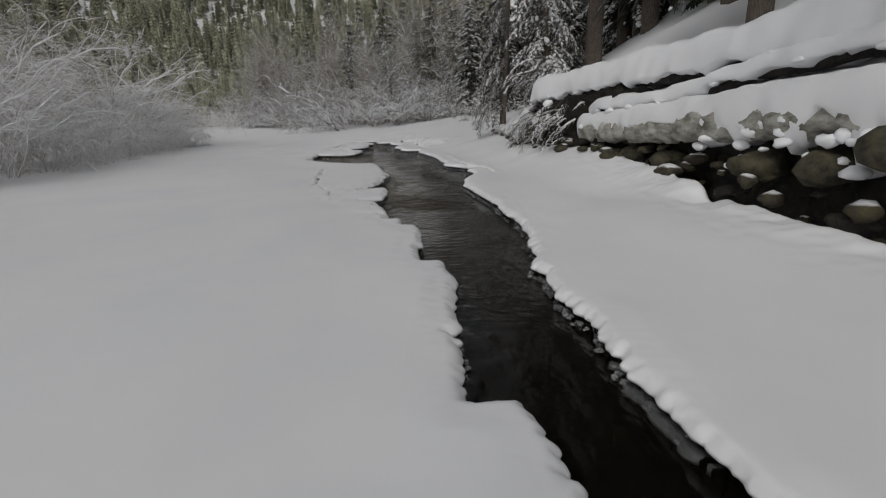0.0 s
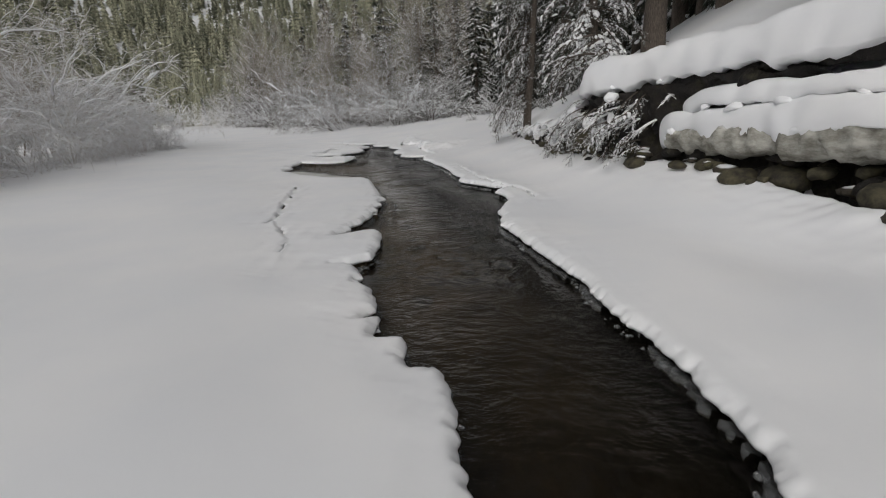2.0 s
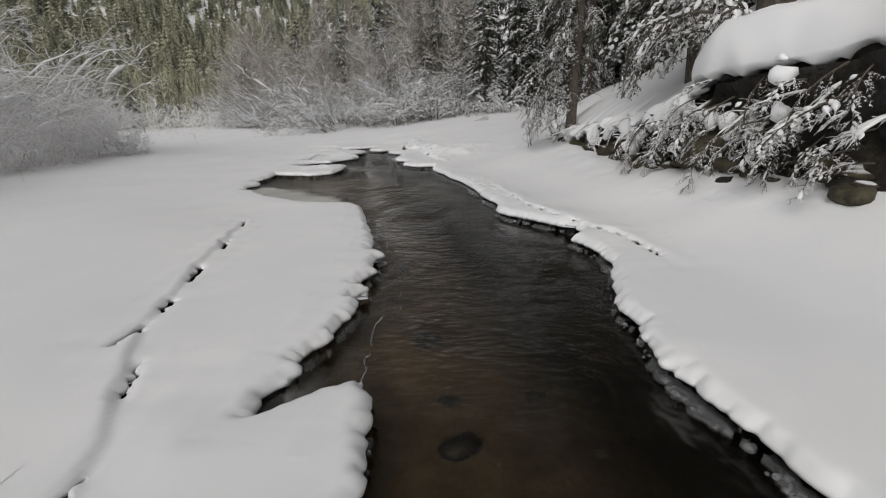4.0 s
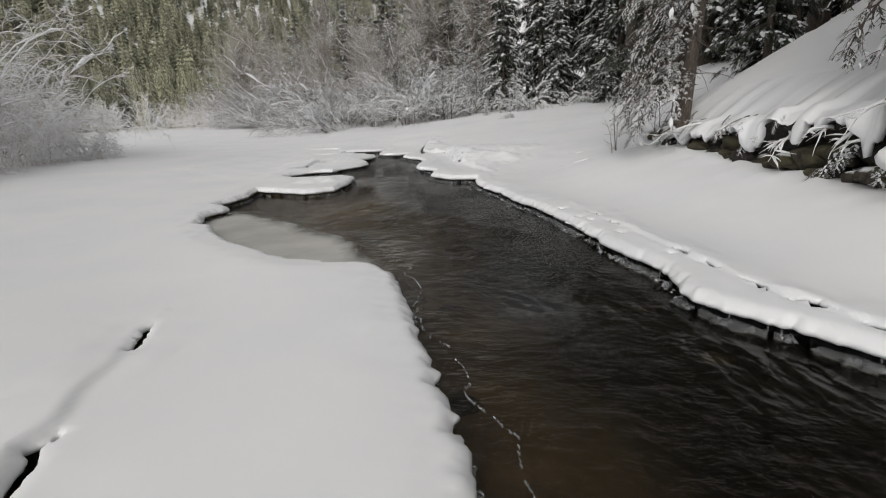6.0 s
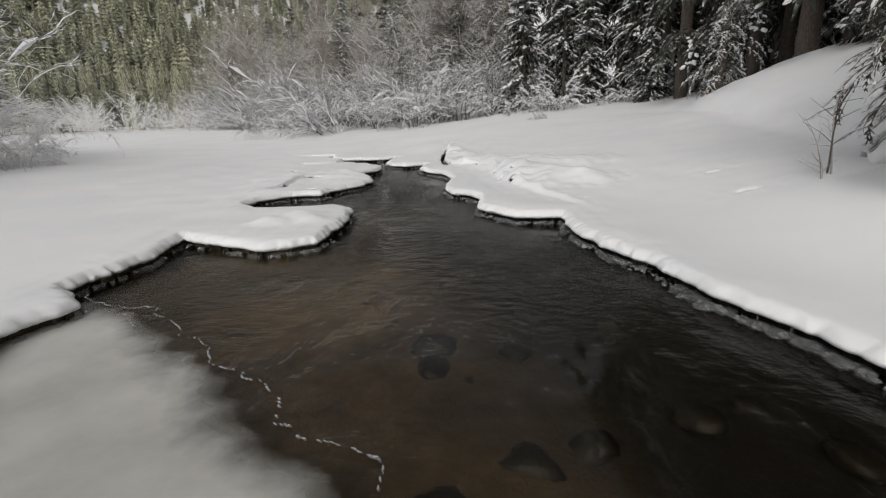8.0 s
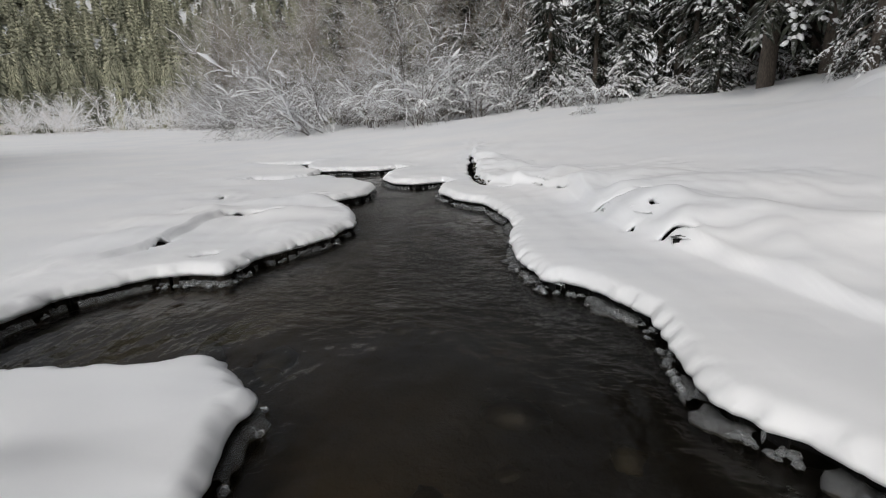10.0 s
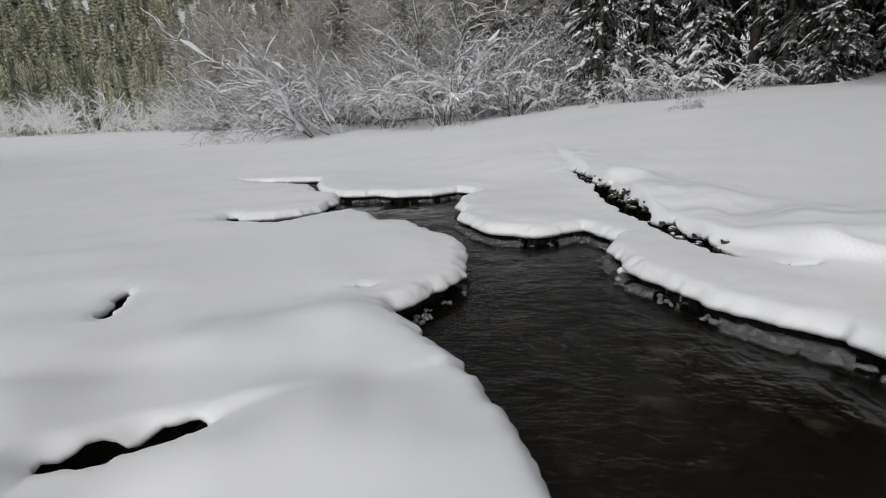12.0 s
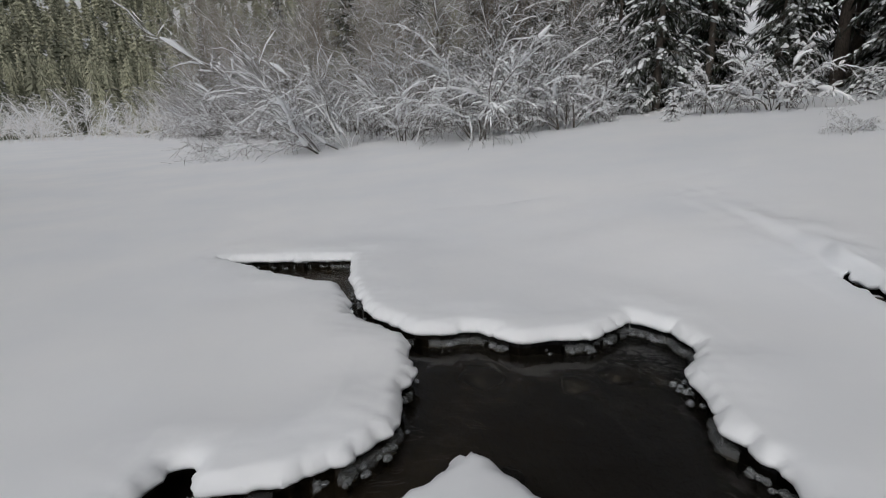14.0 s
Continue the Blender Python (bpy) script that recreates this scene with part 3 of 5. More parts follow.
def make_ground():
    nx, ny = int(round((X1 - X0) / (CELL * BLOCK))), int(round((Y1 - Y0) / (CELL * BLOCK)))
    size = CELL * BLOCK
    bx, by = np.meshgrid(np.arange(nx), np.arange(ny), indexing="ij")
    dc = bank_distance(X0 + (bx + 0.5) * size, Y0 + (by + 0.5) * size)
    mx, my = X0 + (bx + 0.5) * size, Y0 + (by + 0.5) * size
    near = np.abs(mx - np.interp(my, LIP_Y, LIP_X)) < 0.9
    near &= (my > -8) & (my < 8.5)
    for line in (STEP_SLOPE, STEP_TONGUE, STEP_SHELF, STEP_FIELD):
        for (ax, ay), (cx, cy) in zip(line, line[1:]):
            u = np.clip(((mx - ax) * (cx - ax) + (my - ay) * (cy - ay)) / ((cx - ax) ** 2 + (cy - ay) ** 2), 0, 1)
            near |= np.hypot(mx - ax - u * (cx - ax), my - ay - u * (cy - ay)) < 0.42
    for ax, ay, r, up in MOUNDS:
        near |= np.hypot(mx - ax, my - ay) < r * 1.8
    near |= (mx > -1.6) & (mx < 1.4) & (my > 21) & (my < 28)
    fine = (np.abs(dc) < 0.42) | (near & (dc > 0))
    coarse = (dc >= 0.42) & ~fine
    verts, faces, index = [], [], {}

    def lattice(i, j):
        k = index.get((i, j))
        if k is None:
            k = index[(i, j)] = len(verts)
            verts.append([X0 + i * CELL, Y0 + j * CELL])
        return k

    def is_fine(i, j):
        return 0 <= i < nx and 0 <= j < ny and fine[i, j]

    for i, j in np.argwhere(coarse):
        loop = []
        a, b = i * BLOCK, j * BLOCK
        for (sx, sy, dx, dy), other in zip(((0, 0, 1, 0), (BLOCK, 0, 0, 1), (BLOCK, BLOCK, -1, 0), (0, BLOCK, 0, -1)), ((i, j - 1), (i + 1, j), (i, j + 1), (i - 1, j))):
            steps = range(BLOCK) if is_fine(*other) else (0,)
            loop += [lattice(a + sx + dx * s, b + sy + dy * s) for s in steps]
        faces.append(loop)
    # fine blocks, cut along the bank
    fi = np.argwhere(fine)
    gx = (fi[:, 0, None, None] * BLOCK + np.arange(BLOCK + 1)[None, :, None]) + np.zeros((1, 1, BLOCK + 1), int)
    gy = (fi[:, 1, None, None] * BLOCK + np.arange(BLOCK + 1)[None, None, :]) + np.zeros((1, BLOCK + 1, 1), int)
    dd = bank_distance(X0 + gx * CELL, Y0 + gy * CELL)
    rim, rim_index = [], {}

    def crossing(p, q, dp, dq):
        key = (p, q) if p < q else (q, p)
        k = rim_index.get(key)
        if k is None:
            u = dp / (dp - dq)
            k = rim_index[key] = len(verts)
            verts.append([X0 + (p[0] + (q[0] - p[0]) * u) * CELL, Y0 + (p[1] + (q[1] - p[1]) * u) * CELL])
        return k

    for n in range(len(fi)):
        for a in range(BLOCK):
            for b in range(BLOCK):
                corner = [(a, b), (a + 1, b), (a + 1, b + 1), (a, b + 1)]
                ds = [dd[n, p, q] for p, q in corner]
                if max(ds) <= 0:
                    continue
                ids = [(gx[n, p, q], gy[n, p, q]) for p, q in corner]
                if min(ds) > 0:
                    faces.append([lattice(*g) for g in ids])
                    continue
                loop, cut = [], []
                for k in range(4):
                    p, q, dp, dq = ids[k], ids[(k + 1) % 4], ds[k], ds[(k + 1) % 4]
                    if dp > 0:
                        loop.append(lattice(*p))
                    if (dp > 0) != (dq > 0):
                        c = crossing(p, q, dp, dq)
                        loop.append(c)
                        cut.append((len(loop) - 1, dp > 0))
                if len(loop) >= 3:
                    faces.append(loop)
                    if len(cut) == 2:
                        out = next(at for at, leaving in cut if leaving)
                        back = next(at for at, leaving in cut if not leaving)
                        rim.append((loop[out], loop[back]))
    xy = np.array(verts)
    d = bank_distance(xy[:, 0], xy[:, 1])
    on_rim = np.zeros(len(xy), bool)
    on_rim[list(rim_index.values())] = True
    z = snow_height(xy[:, 0], xy[:, 1], np.where(on_rim, 0, d))
    # the skirt of the shelf: under the rim and down into the water
    eps = 0.02
    k = np.array(sorted(rim_index.values()))
    rx, ry = xy[k, 0], xy[k, 1]
    nx_, ny_ = bank_distance(rx + eps, ry) - bank_distance(rx - eps, ry), bank_distance(rx, ry + eps) - bank_distance(rx, ry - eps)
    ln = np.hypot(nx_, ny_) + 1e-6
    nx_, ny_ = nx_ / ln, ny_ / ln
    top = z[k]
    everything = [np.c_[xy, z]]
    rows = [(-0.012, -0.02), (-0.004, -0.045), (0.03, -0.065), (0.16, -0.08), (0.2, -0.085)]
    for r, (off, drop) in enumerate(rows):
        everything.append(np.c_[rx + nx_ * off, ry + ny_ * off, top + drop])
    base = len(xy)
    where = {int(v): n for n, v in enumerate(k)}
    for a, b in rim:
        last = (a, b)
        for r in range(len(rows)):
            nxt = (base + r * len(k) + where[a], base + r * len(k) + where[b])
            faces.append((last[1], last[0], nxt[0], nxt[1]))
            last = nxt
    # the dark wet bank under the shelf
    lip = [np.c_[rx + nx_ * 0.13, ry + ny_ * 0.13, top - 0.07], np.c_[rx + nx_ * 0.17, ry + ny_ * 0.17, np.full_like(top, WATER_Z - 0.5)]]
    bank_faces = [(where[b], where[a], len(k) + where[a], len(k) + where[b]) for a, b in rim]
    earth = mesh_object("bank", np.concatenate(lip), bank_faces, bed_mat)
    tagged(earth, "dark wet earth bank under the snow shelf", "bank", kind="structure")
    # the glassy collar of ice between shelf and water, wide and narrow by turns
    east = rx > np.interp(ry, [-10, 0, 10, 20, 33], [2.9, 1.6, 0.2, -2.8, -5.6])
    share = np.where(east, np.interp(ry, [-9, 0, 6, 9], [0.45, 0.5, 0.8, 1.0]), np.interp(ry, [-9, 3, 10, 18, 20], [0.3, 0.5, 0.4, 0.4, 0.5]))
    wide = np.clip(0.05 + 0.13 * waves(rx, ry, 81, 1.1) + 0.09 * waves(rx, ry, 82, 0.28) + 0.06 * waves(rx, ry, 85, 0.12), 0, 0.2) * share
    wide = wide * np.interp(ry, [29, 31], [1.0, 0.35])
    wide = np.where((ry > -9.5) & (np.abs(bank_distance(rx, ry, True)) < 0.03), wide, 0)
    rows = []
    for share_out, rise in ((-1.0, 0.03), (0.0, 0.05), (0.3, 0.05), (0.6, 0.035), (0.85, 0.02), (1.0, 0.004), (0.9, -0.03)):
        out = (-0.08 if share_out < 0 else wide * share_out) + 0.014 * waves(rx + 2 * share_out, ry, 83, 0.1)
        up = WATER_Z + rise + (0.025 * waves(rx + 3 * share_out, ry, 84, 0.09) + 0.015 * waves(rx, ry + 2 * share_out, 86, 0.2)) * (rise > 0.01)
        rows.append(np.c_[rx - nx_ * out, ry - ny_ * out, up])
    collar = []
    for a, b in rim:
        p, q = where[a], where[b]
        if min(wide[p], wide[q]) > 0.012:
            collar += [(r * len(k) + q, r * len(k) + p, (r + 1) * len(k) + p, (r + 1) * len(k) + q) for r in range(len(rows) - 1)]
    used = np.unique(np.array(collar))
    slot = np.zeros(len(k) * len(rows), int)
    slot[used] = np.arange(len(used))
    tagged(mesh_object("ice_collar", np.concatenate(rows)[used], slot[np.array(collar)].tolist(), ice_mat), "lumpy clear ice along the edge of the snow", "ice", kind="stuff")
    # the land beyond, in growing steps to the horizon
    def spread(inner0, inner1, outer0, outer1):
        out = list(np.arange(inner0, inner1 + 0.01, 1.0))
        step, v = 1.0, inner1
        while v < outer1:
            step *= 1.12
            v += step
            out.append(v)
        step, v = 1.0, inner0
        while v > outer0:
            step *= 1.12
            v -= step
            out.insert(0, v)
        return np.array(out)

    fx, fy = spread(-30, 20, -900, 900), spread(-22, 55, -300, 1100)
    px, py = np.meshgrid(fx, fy, indexing="ij")
    pz = land(px, py)
    inside = (px > X0) & (px < X1) & (py > Y0) & (py < Y1)
    pz = np.where(inside, pz - 0.05, pz)
    base = sum(len(e) for e in everything)
    everything.append(np.c_[px.ravel(), py.ravel(), pz.ravel()])
    m = len(fy)
    for i in range(len(fx) - 1):
        for j in range(m - 1):
            if fx[i] > X0 + 0.2 and fx[i + 1] < X1 - 0.2 and fy[j] > Y0 + 0.2 and fy[j + 1] < Y1 - 0.2:
                continue
            q = base + i * m + j
            faces.append((q, q + m, q + m + 1, q + 1))
    ob = mesh_object("ground", np.concatenate(everything), faces, snow_mat)
    tagged(ob, "deep white snow over river shelves and banks", "ground", kind="structure")
    return np.c_[rx, ry, top, nx_, ny_]


RIM = make_ground()


def ground_at(x, y):
    return float(land(np.array([x]), np.array([y]))[0])


# ---- stream: bed and water ----
def make_stream():
    xs, ys = np.arange(-12.0, 5.6, 0.4), np.arange(-18, 38.5, 0.4)
    px, py = np.meshgrid(xs, ys, indexing="ij")
    pz = WATER_Z - 0.38 + 0.1 * waves(px, py, 41, 2.5) - 0.2 * smooth_step(px + py * 0.14, 0.0, 3.0)
    m = len(ys)
    faces = [(i * m + j, (i + 1) * m + j, (i + 1) * m + j + 1, i * m + j + 1) for i in range(len(xs) - 1) for j in range(m - 1)]
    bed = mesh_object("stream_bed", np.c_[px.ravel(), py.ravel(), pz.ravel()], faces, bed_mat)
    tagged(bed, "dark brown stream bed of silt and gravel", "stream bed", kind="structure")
    water = mesh_object("water", np.c_[px.ravel(), py.ravel(), np.full(px.size, WATER_Z)], faces, water_mat)
    water.visible_shadow = False
    tagged(water, "clear dark brown stream water with small ripples", "water", kind="structure")


make_stream()

# ---- trees ----


def arch(start, heading, length, lift, droop, n, rng, wobble=0.08, kink=0.0):
    """Points of a bough that rises, bends over under its snow, and hangs."""
    pts, p = [Vector(start)], Vector(start)
    step, pitch = length / n, lift
    for i in range(n):
        pitch -= droop / n * (0.5 + i / n)
        heading += rng.uniform(-wobble, wobble) * 2
        turn = rng.uniform(-kink, kink)
        pitch += turn
        p = p + Vector((math.cos(heading) * math.cos(pitch), math.sin(heading) * math.cos(pitch), math.sin(pitch))) * step
        pts.append(p.copy())
    return pts


def bush(seed, height, stems=9, arms=10, twigs=6, thick=1.0, droop=1.0, load=1.0, spread=0.4, lean=None, mat=None, name="alder_bush", lifts=(0.95, 1.45), fine=1.0):
    """A bush of limbs that rise and bow over, with hanging twigs and snow along whatever lies flat enough."""
    rng = random.Random(seed)
    root = new(name)
    wood, twig, snow = Mesh(), Mesh(), Mesh()
    n = 9

    def heap(line, width):
        """Lumps of snow along a limb, broken where it stands steep."""
        run = []
        for p, q in zip(line, line[1:]):
            d = (q - p).normalized()
            if abs(d.z) < 0.88 and rng.random() < 0.86:
                run += [p, p.lerp(q, 0.5)]
            else:
                if len(run) > 2:
                    tube(run, width)
                run = []
        if len(run) > 2:
            tube(run, width)

    def tube(run, width):
        fat = [width * rng.uniform(0.45, 1.5) for _ in run]
        fat[0] *= 0.3
        fat[-1] *= 0.3
        snow.tube([p + Vector((0, 0, width * 0.5)) for p in run], fat, 5)

    for s in range(stems):
        a = 2 * math.pi * (s + rng.random()) / stems if lean is None else lean + rng.gauss(0, 0.55)
        length = height * rng.uniform(0.55, 1.25)
        r0 = (0.010 + 0.0045 * height) * rng.uniform(0.6, 1.4) * thick
        off = rng.uniform(0.1, 1.0) * spread
        stem = arch((math.cos(a) * off, math.sin(a) * off, -0.15), a, length, rng.uniform(*lifts), droop * rng.uniform(0.5, 1.7), n, rng, 0.24, 0.3)
        radii = [r0 * (1 - 0.82 * i / n) for i in range(n + 1)]
        wood.tube(stem, radii, 5)
        heap(stem[2:], r0 * 0.85 * load)
        for _ in range(arms):
            i = min(n - 1, 2 + int((n - 2) * rng.random() ** 0.8))
            p = stem[i].lerp(stem[i + 1], rng.random())
            d = (stem[i + 1] - stem[i]).normalized()
            pitch = math.asin(max(-1, min(1, d.z)))
            h = a + rng.choice((-1, 1)) * rng.uniform(0.2, 1.5)
            size = height * rng.uniform(0.16, 0.5) * (1.1 - 0.45 * i / n)
            arm = arch(p, h, size, pitch + rng.uniform(-0.35, 0.5), droop * rng.uniform(0.4, 1.7), 5, rng, 0.3, 0.35)
            r1 = radii[i] * 0.5 + 0.003
            twig.tube(arm, [r1 * (1 - 0.75 * k / 5) for k in range(6)], 3)
            heap(arm, r1 * 1.15 * load)
            for _ in range(twigs):
                k = rng.randint(0, 4)
                q = arm[k].lerp(arm[k + 1], rng.random())
                t = arch(q, h + rng.choice((-1, 1)) * rng.uniform(0.2, 1.3), size * rng.uniform(0.2, 0.55), rng.uniform(-0.6, 0.8), droop * rng.uniform(0.2, 1.3), 3, rng, 0.4, 0.4)
                r2 = (0.004 + r1 * 0.3) * fine
                twig.tube(t[:3], [r2, r2 * 0.85, r2 * 0.6], 3)
                twig.spike(t[2], t[3], r2 * 0.6)
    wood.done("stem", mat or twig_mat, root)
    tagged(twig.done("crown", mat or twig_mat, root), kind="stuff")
    tagged(snow.done("snow_load", snow_mat, root, "white snow lying along the limbs"), kind="stuff")
    return root


def spruce(seed, height, bare=0.08, width=0.2, coarse=1.0, snowy=0.85, gap=0.34, mat=None, pad=1.0):
    """A spruce with drooping boughs that carry pads of snow."""
    rng = random.Random(seed)
    root = new("spruce_tree")
    trunk, crown, snow = Mesh(), Mesh(), Mesh()
    r0 = 0.011 * height + 0.04
    n = 12
    trunk.tube([(rng.uniform(-0.02, 0.02) * i / 3, rng.uniform(-0.02, 0.02) * i / 3, height * i / n - (0.4 if i == 0 else 0)) for i in range(n + 1)], [r0 * (1 - 0.96 * i / n) for i in range(n + 1)], 7)
    z = height * bare
    while z < height * 0.985:
        rel = z / height
        reach = height * width * (1 - rel) ** 0.8 * (0.55 + 0.45 * min(1, rel / 0.12)) + 0.12
        for k in range(rng.randint(4, 6)):
            a = rng.uniform(0, 2 * math.pi)
            length = reach * rng.uniform(0.55, 1.25)
            b = arch((0, 0, z + rng.uniform(-0.12, 0.12)), a, length, 0.25 - 0.5 * (1 - rel), rng.uniform(0.35, 0.95), 4, rng, 0.06)
            trunk.tube(b[::2], [0.012 + 0.012 * length * (1 - j / 2) for j in range(3)], 3)
            for s in range(int(6 + length * 20 / coarse**1.7)):
                u = rng.uniform(0.08, 1.0)
                i = min(3, int(u * 4))
                p = b[i].lerp(b[i + 1], u * 4 - i)
                h = a + rng.choice((-1, 1)) * rng.uniform(0.2, 1.2)
                ln = min(0.16 + length * 0.16, 0.42) * coarse * rng.uniform(0.6, 1.3) * (1.2 - 0.5 * u)
                tip = p + Vector((math.cos(h) * ln, math.sin(h) * ln, -ln * rng.uniform(0.3, 1.4)))
                crown.blade(p, tip, 0.014 * coarse + ln * 0.065, ln * 0.1)
            crown.blade(b[3], b[4] + (b[4] - b[3]) * 0.4, 0.04 + length * 0.02)
            if rng.random() < snowy:
                for _ in range(rng.randint(4, 7) + int(length * 3)):
                    u = rng.uniform(0.3, 1.02) ** 0.8
                    i = min(3, int(u * 4))
                    g = a + rng.choice((-1, 1)) * rng.uniform(0.2, 1.0)
                    p = b[i].lerp(b[i + 1], u * 4 - i)
                    q = p + Vector((math.cos(g), math.sin(g), -0.55)) * rng.uniform(0.0, 0.22) * (0.4 + length * 0.5)
                    w = rng.uniform(0.025, 0.06) * pad * (0.7 + 0.2 * length)
                    snow.blob(q + Vector((0, 0, 0.02)), (q - p) + (b[i + 1] - b[i]) * 0.4, w * rng.uniform(1.0, 2.0), w, w * 0.7, rng, 5, 3)
        z += gap * (0.6 + 0.8 * (1 - rel)) * rng.uniform(0.8, 1.2) * max(0.6, height / 12)
    trunk.done("trunk", bark_mat, root)
    tagged(crown.done("crown", mat or needle_mat, root), kind="stuff")
    tagged(snow.done("snow_load", snow_mat, root, "white pads of snow on the boughs"), kind="stuff")
    return root


def plant(kind, x, y, turn, scale=1.0, sink=0.1, group="", label="", category="", tilt=(0, 0)):
    ob = copy_thing(kind, pose(x, y, ground_at(x, y) - sink, tilt[0], tilt[1], turn) @ Matrix.Scale(scale, 4))
    ob.scale = (scale,) * 3
    return tagged(ob, label, category, group)


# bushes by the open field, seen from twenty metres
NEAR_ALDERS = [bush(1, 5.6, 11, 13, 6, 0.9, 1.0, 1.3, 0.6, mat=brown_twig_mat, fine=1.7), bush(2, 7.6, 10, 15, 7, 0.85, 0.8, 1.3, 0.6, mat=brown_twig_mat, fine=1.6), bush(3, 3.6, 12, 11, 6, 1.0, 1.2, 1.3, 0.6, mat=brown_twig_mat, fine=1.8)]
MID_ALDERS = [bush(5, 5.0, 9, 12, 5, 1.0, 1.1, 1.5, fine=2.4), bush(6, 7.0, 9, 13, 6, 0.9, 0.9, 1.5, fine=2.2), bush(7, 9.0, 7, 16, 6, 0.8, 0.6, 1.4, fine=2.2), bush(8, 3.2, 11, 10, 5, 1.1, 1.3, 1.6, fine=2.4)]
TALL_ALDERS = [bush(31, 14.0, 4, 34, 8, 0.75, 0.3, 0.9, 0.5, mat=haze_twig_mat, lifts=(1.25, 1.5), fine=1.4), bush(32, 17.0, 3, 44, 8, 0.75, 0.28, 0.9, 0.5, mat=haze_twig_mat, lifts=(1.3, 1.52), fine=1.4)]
FOUNTAIN = bush(35, 6.0, 13, 20, 7, 0.95, 1.25, 2.3, 0.7, fine=1.8)
LEANING = bush(36, 9.0, 7, 24, 8, 1.05, 0.45, 2.0, 0.6, lean=math.pi, lifts=(0.3, 0.85), fine=1.9)
BOWED = bush(37, 4.0, 11, 16, 7, 1.2, 1.6, 2.6, 0.5, fine=1.8)
ARCHED = bush(38, 3.0, 10, 13, 6, 1.0, 1.7, 3.0, 0.5, fine=1.9)
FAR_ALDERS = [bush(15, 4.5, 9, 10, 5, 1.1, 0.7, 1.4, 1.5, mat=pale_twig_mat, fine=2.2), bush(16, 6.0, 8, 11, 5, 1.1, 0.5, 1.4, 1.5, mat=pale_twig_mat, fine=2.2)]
SPRUCES = [spruce(11, 13.0, pad=1.7), spruce(12, 16.0, 0.06, pad=1.7), spruce(13, 9.0, 0.04, pad=1.4), spruce(14, 18.0, 0.2, 0.17, pad=1.7)]
DARK_SPRUCES = [spruce(41, 21.0, 0.10, 0.17, 2.1, 0.75, 0.6, mat=dark_needle_mat, pad=1.6), spruce(42, 26.0, 0.14, 0.15, 2.1, 0.7, 0.7, mat=dark_needle_mat, pad=1.6)]
LADEN = spruce(51, 2.8, 0.01, 0.42, 0.5, 1.0, 0.3, mat=frost_needle_mat, pad=1.5)
BUSH = dict(label="bare alder bush bent under frost and snow", category="bush")
LADEN_BUSH = dict(group="snow-laden bushes", label="arching bush with thick snow along its limbs", category="bush")
WOOD = dict(group="spruce wood", label="dark green spruce with snow on its boughs", category="tree")


LADEN_AT = ((5.3, 54.5, 1.2), (8.3, 46.4, 0.42), (13.5, 47.5, 0.6), (2.0, 47.6, 0.4))


